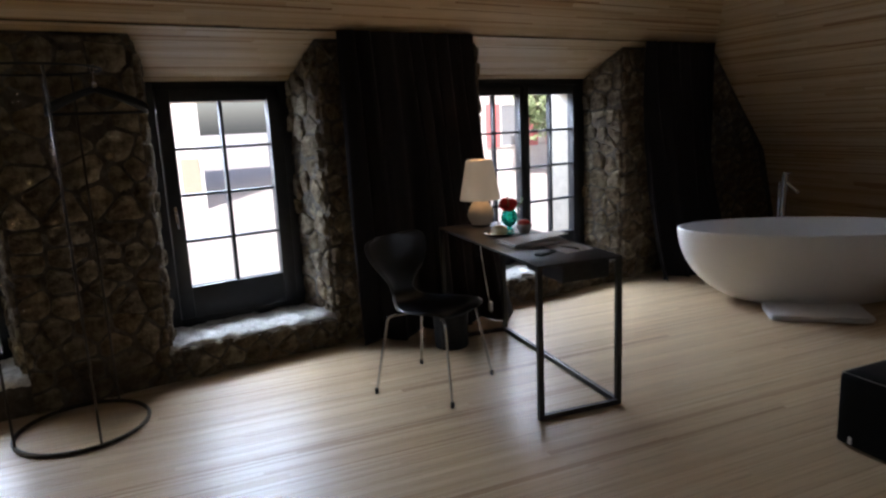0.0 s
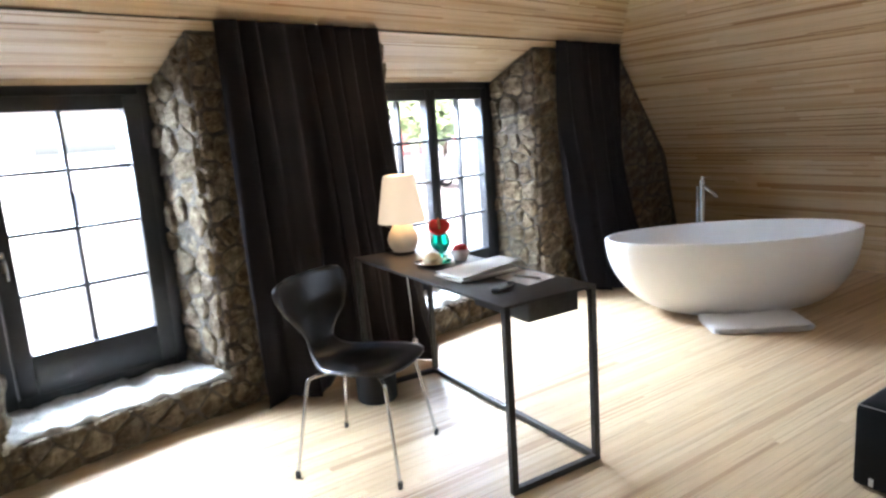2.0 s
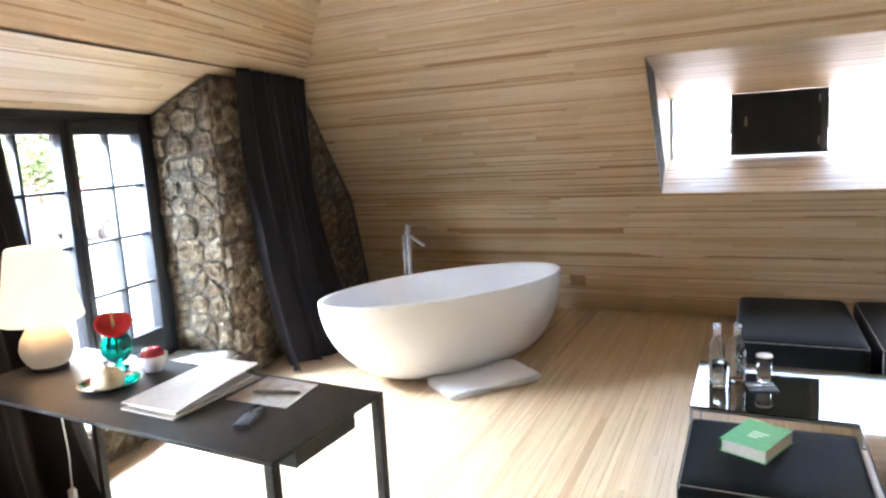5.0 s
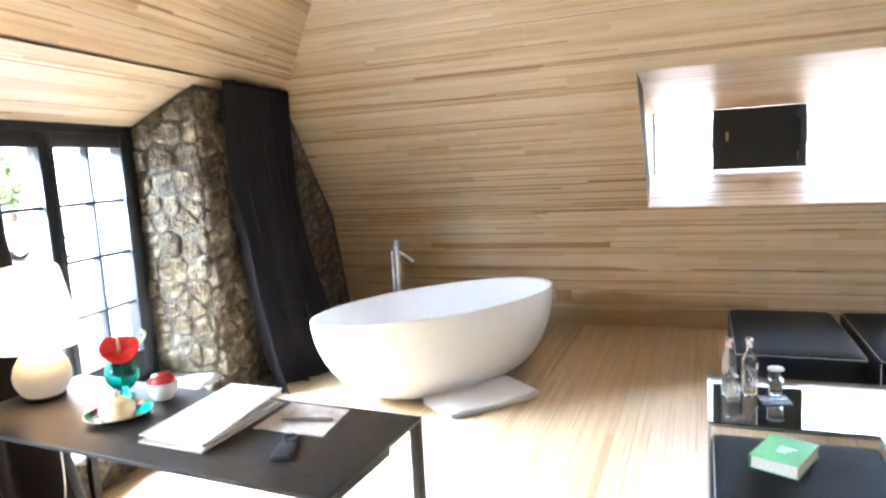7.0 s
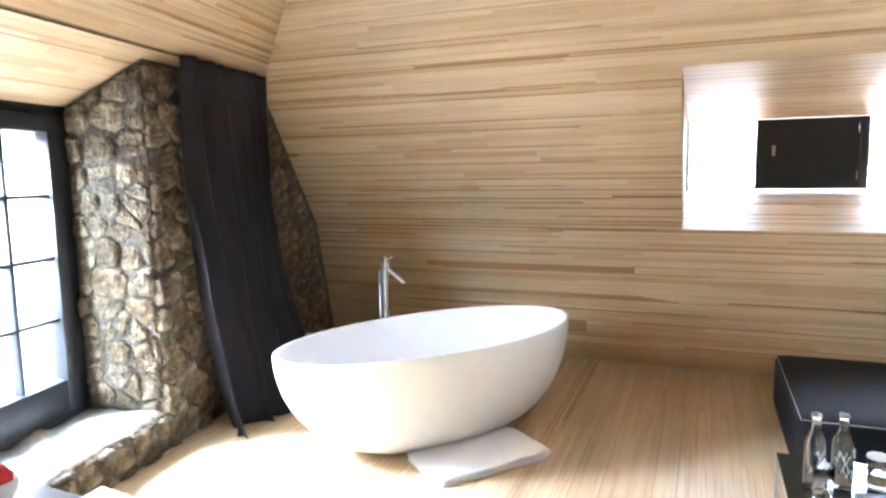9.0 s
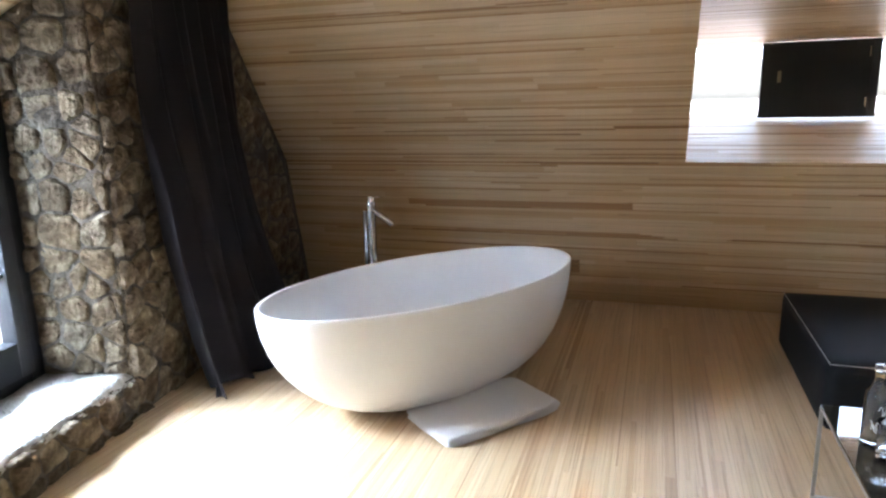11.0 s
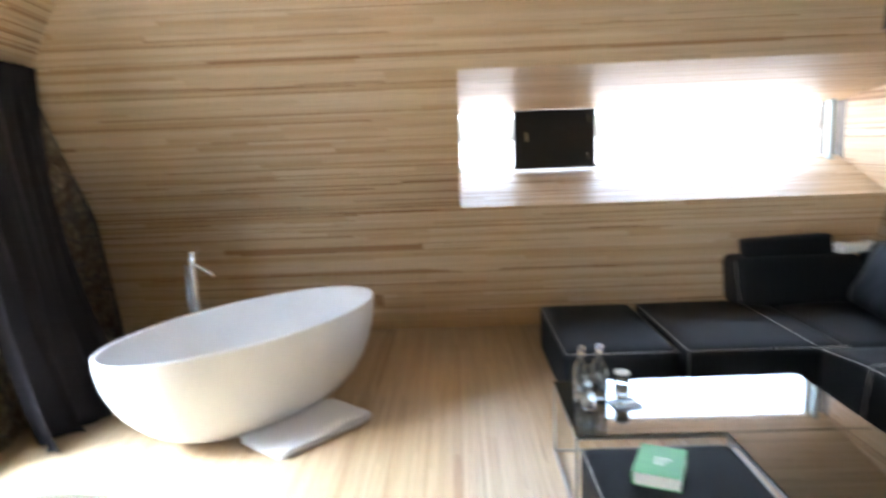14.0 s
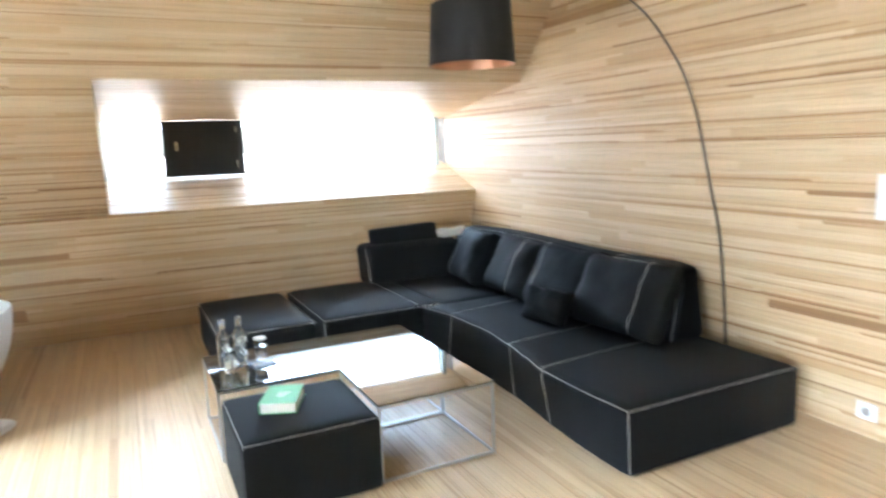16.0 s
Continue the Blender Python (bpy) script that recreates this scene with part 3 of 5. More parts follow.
window("window_4", W0, [(-1.37, -0.80, -1.085, HEIGHTS, 0.085, 0.085)], "black painted wooden window with eight small panes")
jamb = structure("trim", new_box((W2[1] - 0.10, HEAD_V + 0.072, SILL_Z - 0.05), (W2[1] - 0.005, 0.70, HEAD_Z + 0.1), 0.006), SAND_STONE, "pale sandstone outer window jamb", "window jamb", NORTH)

# dormer window with the black hatch
win_3 = tagged(thing("window_3", pose(PANE_X, 0, 0), "long low dormer window with a slim metal frame", "window"), kind="structure")
GREY_FRAME = shader("grey_green_metal", 0.4, 0.4, (0.35, 0.42, 0.42))[0]
fb = bmesh.new()
box(fb, (0.0, SOUTH + 0.08, PANE_LO - 0.05), (0.06, SOUTH + 0.12, PANE_HI + 0.04), 0.004)
box(fb, (0.0, DORMER_Y - 0.02, PANE_LO - 0.05), (0.06, DORMER_Y + 0.06, PANE_HI + 0.04), 0.004)
box(fb, (0.001, SOUTH + 0.12, PANE_HI + 0.005), (0.059, DORMER_Y - 0.02, PANE_HI + 0.05), 0.004)
box(fb, (0.001, SOUTH + 0.12, PANE_LO - 0.05), (0.059, DORMER_Y - 0.02, PANE_LO - 0.01), 0.004)
part("window_frame", fb, GREY_FRAME, win_3)
pane = part("pane", new_box((0.03, SOUTH + 0.1, PANE_LO - 0.02), (0.036, DORMER_Y, PANE_HI + 0.02)), PANE, win_3)
pane.visible_shadow = False
hatch = thing("hatch", pose(PANE_X - 0.03, 0, 0), "black painted wooden hatch panel standing in the dormer window", "hatch")
hb = new_box((0, 1.56, 1.213), (0.03, 2.21, 1.672), 0.004)
part("panel", hb, DARK_HATCH, hatch, smooth=30)
for y in (1.56, 2.165):
    part("edge_batten", new_box((-0.006, y, 1.213), (0.002, y + 0.045, 1.672), 0.002), DARK_HATCH, hatch)
part("latch", box(new_box((-0.012, 2.095, 1.43), (0.0, 2.115, 1.50), 0.002), (-0.024, 2.1, 1.455), (-0.01, 2.11, 1.475), 0.002), BRASS, hatch, "small brass latch")
for z in (1.27, 1.57):
    part("hinge", new_box((-0.008, 1.617, z), (0.0, 1.624, z + 0.06), 0.002), SILVER, hatch, "small steel hinge")

# vent and baseboard on the knee wall
km = axes((EAST, 5.9, 0), (0, -1, 0), knee_dir)
tagged(part("baseboard", new_box((0.3, 0.004, 0.0), (5.9 - SOUTH - 0.01, 0.15, 0.0065), 0.001), WOOD_WALL, m=km), "plain wooden baseboard along the leaning wall", "baseboard", "", "structure")
vent = thing("wall_vent", km @ pose(5.9 - 3.335, 0.275, 0.005), "small perforated brown metal vent in the wooden wall", "vent")
part("plate", new_box((-0.065, -0.05, 0), (0.065, 0.05, 0.003), 0.001), HEART_WOOD, vent)
for i in range(9):
    for j in range(7):
        part("hole", lathe([(0, 0.0036), (0.0042, 0.0036), (0.0042, 0.0024)], 6, at=(-0.056 + 0.014 * i, -0.042 + 0.014 * j, 0)), RUBBER, vent) if (i + j) % 2 == 0 else None


# ---- curtains ----
def curtain(u0, u1, b0, b1, seed, folds, label, reach, twist=0.0):
    """Cloth from a line under the ceiling down to the floor. b0, b1: where its hem ends; reach: how far the hem comes out."""
    bm, nu, nz = bmesh.new(), folds * 18, 60
    rng = random.Random(seed)
    ph = [rng.uniform(0, 6.28) for _ in range(8)]
    rows = []
    for j in range(nz + 1):
        s = j / nz
        z = (KINK_Z + 0.004) * (1 - s) + 0.006 * s
        row = []
        for i in range(nu + 1):
            f = i / nu
            top_u, low_u = u0 + (u1 - u0) * f, b0 + (b1 - b0) * f
            u = top_u + (low_u - top_u) * s ** 1.7 + 0.05 * math.sin(s * 3.1) * math.sin(f * 3.14)
            a = f * folds * 2 * math.pi + 1.4 * math.sin(f * 7.3 + ph[0]) + 0.7 * math.sin(f * 17 + ph[4])
            a += twist * s ** 1.6
            wave_ = math.sin(a + 0.55 * math.sin(a))
            broad = math.sin(a * 0.5 + ph[1] + 0.8 * s) * 0.6 + math.sin(a * 0.31 + ph[2] - 1.1 * s) * 0.4
            crease = math.sin(a * 2.0 + ph[5] + 2.2 * s) * 0.18 * s
            fade = 0.65 + 0.35 * math.sin(a * 0.23 + ph[6] + 2.0 * s)
            v = KINK_V - 0.055 + 0.032 * (1 - 0.45 * s) * wave_ * fade + 0.105 * s * broad + 0.03 * crease - reach(f) * s ** 2.2
            u += 0.020 * (0.4 + s) * math.cos(a) * fade + 0.022 * s * math.sin(a * 0.5 + ph[3])
            v += 0.012 * noise.noise((u * 7, z * 2.5, seed)) * (0.3 + s) + (0.010 * noise.noise((u * 16, z * 16, seed)) * max(0, s - 0.8) * 5)
            zz = z + (0.014 * max(0, noise.noise((u * 8, 1, seed))) if j == nz else 0)
            row.append(bm.verts.new((u, v, zz)))
        rows.append(row)
    for j in range(nz):
        for i in range(nu):
            bm.faces.new((rows[j][i], rows[j][i + 1], rows[j + 1][i + 1], rows[j + 1][i]))
    ob = tagged(part("curtain", bm, CURTAIN, None, "", 180, NORTH), label, "curtain", "curtains at the windows")
    so = ob.modifiers.new("thick", "SOLIDIFY")
    so.thickness = 0.004
    return ob


curtain(1.20, 2.19, 1.22, 2.38, 3, 9, "dark charcoal cloth curtain falling in folds to the floor", lambda f: 0.04 + 0.10 * f * f)
curtain(3.87, 4.72, 3.87, 4.52, 8, 7, "dark charcoal cloth curtain bunched beside the bathtub", lambda f: 0.10 + 0.26 * f, -8.5)
structure("curtain_track", new_box((-2.5, KINK_V - 0.0125, KINK_Z + 0.002), (5.2, KINK_V - 0.008, KINK_Z + 0.006)), DARK_METAL, "slim dark curtain track in the ceiling", "curtain track", NORTH)

# ---- bathtub ----
tub_bm = bmesh.new()
NT = 72
TA, TB = 0.876, 0.427


def tub_ring(k, z):
    out = []
    for i in range(NT):
        c, s = math.cos(2 * math.pi * i / NT), math.sin(2 * math.pi * i / NT)
        kx = k ** (1.0 - 0.22 * c)
        out.append(tub_bm.verts.new((TA * kx * c, TB * (k ** 1.1) * s, z)))
    return out


def tub_width(z):
    return 0.47 + 0.526 * (1 - (1 - z / 0.541) ** 2) ** 0.52


tub_profile = [(0.46, 0.0), (0.475, 0.002)] + [(tub_width(z), z) for z in (0.006, 0.02, 0.045, 0.08, 0.12, 0.17, 0.23, 0.29, 0.35, 0.41, 0.47, 0.52)] + [
    (0.996, 0.536), (0.993, 0.541), (0.978, 0.541), (0.972, 0.537), (0.968, 0.52), (0.95, 0.45), (0.915, 0.36), (0.86, 0.27), (0.78, 0.19), (0.66, 0.12), (0.52, 0.085), (0.36, 0.07)]
rings = [tub_ring(k, z) for k, z in tub_profile]
for a, b in zip(rings, rings[1:]):
    for i in range(NT):
        j = (i + 1) % NT
        tub_bm.faces.new((a[i], a[j], b[j], b[i]))
tub_bm.faces.new(rings[0][::-1])
tub_bm.faces.new(rings[-1])
tub = thing("bathtub", pose(4.355, 3.812, 0, 0, 0, -33.5), "white oval freestanding mineral-cast bathtub on the wooden floor", "bathtub")
part("tub_shell", tub_bm, TUB, tub, smooth=60)
part("drain", lathe([(0, 0.079), (0.03, 0.078), (0.034, 0.071), (0.034, 0.069)], 24), CHROME, tub, "round chrome drain", 40)

tap = thing("floor_tap", pose(4.64, 4.24, 0, 0, 0, 0), "tall chrome floor-standing bath tap", "tap")
part("base_plate", lathe([(0, 0), (0.06, 0), (0.06, 0.012), (0.056, 0.016), (0.02, 0.017), (0, 0.017)], 32), CHROME, tap, smooth=40)
part("column", lathe([(0, 0.015), (0.0225, 0.015), (0.0225, 0.80), (0.021, 0.804), (0.019, 0.806), (0.019, 0.812), (0.0225, 0.814), (0.0225, 0.846), (0.020, 0.85), (0, 0.85)], 28), CHROME, tap, smooth=40)
part("control_knob", lathe([(0, 0.8505), (0.017, 0.8505), (0.017, 0.874), (0.014, 0.878), (0, 0.878)], 24), CHROME, tap, smooth=40)
part("lever", tube([(0.0, 0, 0.866), (0.012, -0.014, 0.868), (0.03, -0.035, 0.874)], [0.005, 0.004, 0.0035], 8), CHROME, tap, smooth=50)
tdir = Vector((0.12, -1.0, 0)).normalized()
sp = [Vector((0, 0, 0.805)) + tdir * 0.008, Vector((0, 0, 0.796)) + tdir * 0.022, Vector((0, 0, 0.738)) + tdir * 0.104]
part("spout", tube(sp, 0.0145, 14), CHROME, tap, smooth=50)
part("spout_nozzle", tube([sp[-1] - tdir * 0.004, sp[-1] + Vector((tdir.x * 0.010, tdir.y * 0.010, -0.009))], [0.0155, 0.0165], 14), CHROME, tap, smooth=50)
part("aerator", lathe([(0, 0), (0.010, 0.0)], 14), RUBBER, tap, m=axes(sp[-1] + Vector((tdir.x * 0.0105, tdir.y * 0.0105, -0.0095)), (1, 0, 0), (0, 0.61, 0.79)) @ pose(0, 0, 0, 180))
part("hand_shower", tube([(-0.020, 0.030, 0.46), (-0.020, 0.030, 0.56), (-0.020, 0.030, 0.805)], [0.007, 0.0105, 0.0105], 12), CHROME, tap, smooth=50)
part("shower_holder", new_box((-0.020, 0.012, 0.62), (-0.008, 0.026, 0.64), 0.003), CHROME, tap)
hose = smooth_line([(-0.020, 0.030, 0.46), (-0.026, 0.045, 0.36), (-0.03, 0.06, 0.22), (-0.022, 0.045, 0.10), (-0.012, 0.02, 0.04)], 6)
part("shower_hose", tube(hose, 0.0055, 8), CHROME, tap, "flexible chrome hose", 50)


def folded_towel():
    """A thick towel folded in three lying flat: plump layers, rolled along their front fold."""
    t = thing("towel", pose(3.965, 3.830, 0, 0, 0, -38.5), "folded white terry towel lying beside the bathtub", "towel")
    w, d, nx, ny = 0.62, 0.365, 40, 24
    for k in range(3):
        bm, z0, z1 = bmesh.new(), 0.001 + 0.013 * k, 0.0145 + 0.013 * k
        slip = (0.0, 0.008, -0.004)[k]

        def at(i, j, z, inset):
            x = slip + inset + (w - 2 * inset) * i / nx
            y = -inset - (d - 2 * inset) * j / ny
            corner = 0.018 * (abs(2 * i / nx - 1) ** 8) * (abs(2 * j / ny - 1) ** 8)
            x += 0.013 * noise.noise((y * 6, k * 2, 1)) - math.copysign(corner, i - nx / 2)
            y += 0.011 * noise.noise((x * 5, k * 2, 5)) + math.copysign(corner, j - ny / 2)
            return Vector((x, y, z))

        def lift(p, i, j):
            rim = min(1, min(i, nx - i, 1.4 * j, 1.4 * (ny - j)) / 4)
            return 0.004 * rim + 0.005 * noise.noise((p.x * 6, p.y * 7, k)) + 0.0022 * noise.noise((p.x * 26, p.y * 26, k)) * rim

        top, low = {}, {}
        for j in range(ny + 1):
            for i in range(nx + 1):
                p = at(i, j, z1, 0.007)
                p.z += lift(p, i, j)
                top[i, j] = bm.verts.new(p)
                low[i, j] = bm.verts.new(at(i, j, z0, 0.007))
        border = [(i, 0) for i in range(nx)] + [(nx, j) for j in range(ny)] + [(i, ny) for i in range(nx, 0, -1)] + [(0, j) for j in range(ny, 0, -1)]
        mid = {b: bm.verts.new(at(*b, 0.5 * (z0 + z1), -0.001)) for b in border}
        for j in range(ny):
            for i in range(nx):
                bm.faces.new((top[i, j], top[i + 1, j], top[i + 1, j + 1], top[i, j + 1]))
                bm.faces.new((low[i, j], low[i, j + 1], low[i + 1, j + 1], low[i + 1, j]))
        for p, q in zip(border, border[1:] + border[:1]):
            bm.faces.new((top[p], mid[p], mid[q], top[q]))
            bm.faces.new((mid[p], low[p], low[q], mid[q]))
        part("towel_layer", bm, TOWEL, t, smooth=95)
    return t


folded_towel()

# ---- desk and chair ----
DESK = pose(1.655, 2.99, 0, 0, 0, -2.8)
DW, DL, DZ = 0.446, 1.31, 0.74
desk = thing("desk", DESK, "slim black steel writing desk with a square tube frame", "desk")
part("desktop", new_box((0, 0, DZ - 0.012), (DW, DL, DZ), 0.002), STEEL, desk, smooth=30)
R = 0.026
for x, y in ((0, 0), (DW - R, 0), (0, DL - R), (DW - R, DL - R)):
    part("leg", new_box((x, y, R), (x + R, y + R, DZ - 0.0121), 0.002), STEEL, desk)
part("floor_bar", new_box((0, 0, 0), (DW, R, R - 0.0002), 0.002), STEEL, desk)
part("floor_bar", new_box((0, DL - R, 0), (DW, DL, R - 0.0002), 0.002), STEEL, desk)
part("floor_bar", new_box((DW - R, R, 0), (DW, DL - R, R - 0.0002), 0.002), STEEL, desk)
drawer = part("drawer", new_box((0.195, 0.10, DZ - 0.122), (DW - 0.004, 0.475, DZ - 0.0125), 0.003), STEEL, desk, "shallow black steel drawer")
part("drawer_front", new_box((0.187, 0.10, DZ - 0.124), (0.1948, 0.475, DZ - 0.016), 0.002), STEEL, drawer)


def shell_chair():
    """A bent plywood chair: seat, a narrow waist and a wide back in one shell."""
    ch = thing("chair", pose(1.397, 3.645, 0, 0, 0, -141.5), "black moulded plywood chair with slim chrome legs", "chair")
    # local +y is the chair's front; spine: y, z, half width
    spine = [(0.215, 0.425, 0.10), (0.21, 0.437, 0.165), (0.17, 0.448, 0.19), (0.08, 0.445, 0.2), (-0.02, 0.437, 0.196), (-0.10, 0.435, 0.165), (-0.165, 0.45, 0.115), (-0.205, 0.49, 0.085), (-0.225, 0.55, 0.10),
             (-0.240, 0.62, 0.165), (-0.258, 0.69, 0.215), (-0.276, 0.75, 0.232), (-0.285, 0.785, 0.215), (-0.290, 0.80, 0.16)]
    pts = smooth_line([(y, z, w) for y, z, w in spine], 5)
    bm, n, rows = bmesh.new(), 14, []
    for k, p in enumerate(pts):
        row = []
        for i in range(n + 1):
            f = 2 * i / n - 1
            y, z, w = p.x, p.y, p.z
            lift = 0.028 * f * f * max(0, min(1, (0.55 - z) / 0.1)) if z < 0.55 else 0
            wrap = 0.045 * f * f * max(0, min(1, (z - 0.5) / 0.12))
            row.append(bm.verts.new((w * f, y + wrap, z + 0.4 * lift)))
        rows.append(row)
    for a, b in zip(rows, rows[1:]):
        for i in range(n):
            bm.faces.new((a[i], a[i + 1], b[i + 1], b[i]))
    sh = part("seat_shell", bm, CHAIR_BLACK, ch, "glossy black one-piece seat and backrest", 180, pose(0, 0, 0, 0, 0, -11))
    so = sh.modifiers.new("thick", "SOLIDIFY")
    so.thickness, so.offset = 0.011, 0
    part("seat_mount", lathe([(0, 0.405), (0.075, 0.405), (0.08, 0.41), (0.08, 0.432), (0, 0.432)], 24), CHROME, ch, smooth=40)
    for sx, sy in ((-1, -1), (1, -1), (1, 1), (-1, 1)):
        foot = Vector((0.232 * sx, 0.226 * sy, 0.012))
        line = [Vector((0.03 * sx, 0.04 * sy, 0.412)), Vector((0.13 * sx, 0.13 * sy, 0.414)), Vector((0.165 * sx, 0.162 * sy, 0.405)), Vector((0.175 * sx, 0.172 * sy, 0.385)), foot]
        leg = part("leg", tube(smooth_line(line[:4], 4) + [foot], 0.0075, 10), CHROME, ch, "slim chrome leg", 50)
        part("foot_cap", tube([foot + Vector((0, 0, -0.012)), foot + Vector((0, 0, 0.018))], 0.010, 10), RUBBER, leg, "black rubber cap", 50)
    return ch


shell_chair()

bin_ = thing("waste_bin", pose(1.72, 4.17, 0), "small round black waste bin under the desk", "waste bin")
part("body", lathe([(0, 0.001), (0.10, 0.001), (0.105, 0.01), (0.112, 0.26), (0.114, 0.265), (0.108, 0.265), (0.101, 0.02), (0, 0.015)], 32), RUBBER, bin_, smooth=40)

# ---- things on the desk ----
lamp = thing("table_lamp", pose(1.965, 4.19, DZ) @ Matrix.Diagonal((0.765, 0.765, 0.89, 1)), "white opal glass mushroom table lamp, switched on", "lamp")
part("foot", lathe([(0, 0), (0.075, 0), (0.078, 0.004), (0.075, 0.012), (0, 0.012)], 32), STEEL, lamp, smooth=40)
part("base", lathe([(0, 0.012), (0.07, 0.0125), (0.088, 0.03), (0.104, 0.06), (0.107, 0.085), (0.098, 0.118), (0.078, 0.148), (0.06, 0.175), (0.055, 0.2), (0.055, 0.24)], 40), LAMP_BASE, lamp, "glowing opal glass base", 60)
part("shade", lathe([(0.155, 0.185), (0.162, 0.186), (0.164, 0.192), (0.15, 0.26), (0.13, 0.35), (0.112, 0.435), (0.106, 0.455), (0.098, 0.462), (0.092, 0.458), (0.1, 0.44), (0.12, 0.35), (0.145, 0.25), (0.155, 0.19), (0.155, 0.185)], 48), LAMP_SHADE, lamp, "glowing opal glass shade", 60)
bulb = new("lamp_bulb", bpy.data.lights.new("lamp_bulb", "POINT"))
bulb.data.energy, bulb.data.color, bulb.data.shadow_soft_size = 0.7, (1.0, 0.62, 0.3), 0.04
bulb.location = (1.965, 4.19, DZ + 0.32)
cable = smooth_line([(1.868, 4.017, DZ - 0.013), (1.885, 4.045, 0.62), (1.95, 4.14, 0.45), (2.06, 4.32, 0.25), (2.14, 4.45, 0.125), (2.18, 4.52, 0.05), (2.2, 4.56, 0.004)], 6)
cord = thing("lamp_cord", pose(0, 0, 0), "white lamp cord with an inline switch hanging from the desk", "cord")
part("wire", tube(cable, 0.0028, 6), WHITE_PLASTIC, cord, smooth=60)
part("cord_switch", new_box((2.126, 4.436, 0.09), (2.154, 4.464, 0.16), 0.009, 3), WHITE_PLASTIC, cord, smooth=40)

tray = thing("tray", pose(1.895, 3.805, DZ), "small oval silver tray on the desk", "tray")
part("dish", lathe([(0, 0.002), (0.07, 0.002), (0.078, 0.006), (0.088, 0.014), (0.09, 0.016), (0.087, 0.017), (0.075, 0.009), (0.068, 0.005), (0, 0.005)], 40), SILVER, tray, smooth=50)
bell = thing("butter_dome", pose(1.89, 3.805, DZ + 0.005), "cream round lidded pot on the silver tray", "pot")
part("body", lathe([(0, 0), (0.042, 0.0), (0.048, 0.012), (0.046, 0.028), (0.036, 0.044), (0.018, 0.052), (0, 0.053)], 32), BUN, bell, smooth=60)
part("knob", lathe([(0, 0.052), (0.006, 0.053), (0.005, 0.062), (0.009, 0.068), (0.006, 0.074), (0, 0.076)], 16), SILVER, bell, smooth=60)
vase = thing("vase", pose(2.02, 3.92, DZ), "round teal glass vase holding a red flower", "vase")
part("bowl", lathe([(0, 0.0), (0.028, 0.001), (0.03, 0.006), (0.012, 0.014), (0.01, 0.022), (0.03, 0.034), (0.048, 0.06), (0.05, 0.082), (0.042, 0.108), (0.034, 0.12), (0.031, 0.119), (0.038, 0.106), (0.046, 0.08), (0.044, 0.062), (0.028, 0.04), (0, 0.03)], 32), TEAL, vase, smooth=60)


def flower():
    fl = thing("flower", pose(2.02, 3.92, DZ + 0.045), "red waxy anthurium flower in the teal vase", "flower")
    part("stem", tube(smooth_line([(0, 0, 0), (0.0, 0.0, 0.06), (-0.012, -0.01, 0.11)], 5), 0.0035, 8), STEM, fl, smooth=60)
    bm, n, m_, rows = bmesh.new(), 24, 8, []
    for j in range(m_ + 1):
        r = j / m_
        row = []
        for i in range(n):
            a = 2 * math.pi * i / n
            heart = 1.0 + 0.30 * math.exp(-((a - 4.71) ** 2) * 3) - 0.16 * math.exp(-((a - 1.57) ** 2) * 8)
            x, y = 0.056 * r * heart * math.cos(a), 0.044 * r * heart * math.sin(a)
            row.append(bm.verts.new((x, y, 0.034 * r * r - 0.012 * r ** 6 + 0.004 * r * math.sin(3 * a + 1))))
        rows.append(row)
    for a, b in zip(rows, rows[1:]):
        for i in range(n):
            bm.faces.new((a[i], a[(i + 1) % n], b[(i + 1) % n], b[i]))
    face = pose(-0.006, -0.006, 0.104, 48, 0, -38)
    pe = part("petal", bm, RED, fl, smooth=180, m=face)
    so = pe.modifiers.new("thick", "SOLIDIFY")
    so.thickness = 0.002
    part("spadix", tube([(0, 0, 0.002), (0.0, 0.012, 0.03), (-0.002, 0.03, 0.052)], [0.005, 0.005, 0.003], 8), SPADIX, fl, "orange flower spike", 60, face)
    part("leaf_tip", tube(smooth_line([(0.01, 0.01, 0.06), (0.05, -0.02, 0.10), (0.07, -0.035, 0.135), (0.062, -0.03, 0.15)], 5), [0.002 + 0.004 * k / 15 for k in range(16)], 8), PALE_GREEN, fl, "pale green curled leaf", 60)
    return fl


flower()
bowl = thing("bowl", pose(2.045, 3.79, DZ), "small white ceramic bowl beside the vase", "bowl")
part("body", lathe([(0, 0), (0.028, 0.0), (0.03, 0.004), (0.043, 0.03), (0.047, 0.052), (0.0455, 0.054), (0.0435, 0.052), (0.039, 0.03), (0.026, 0.008), (0, 0.006)], 32), CERAMIC, bowl, smooth=50)
apple = thing("apple", pose(2.045, 3.79, DZ + 0.012), "shiny red apple lying in the bowl", "apple")
part("fruit", lathe([(0, 0.004), (0.012, 0.0), (0.028, 0.008), (0.037, 0.028), (0.037, 0.046), (0.027, 0.062), (0.012, 0.066), (0.003, 0.058), (0, 0.056)], 28), APPLE, apple, smooth=80)
part("stalk", tube([(0, 0, 0.057), (0.003, 0.002, 0.078)], 0.0015, 6), BARK, apple)


def quad_sheet(corners, z0, z1, bevel=0.001):
    bm = prism(corners, z0, z1)
    bmesh.ops.bevel(bm, geom=list(bm.edges), offset=bevel, segments=1, affect="EDGES")
    return bm


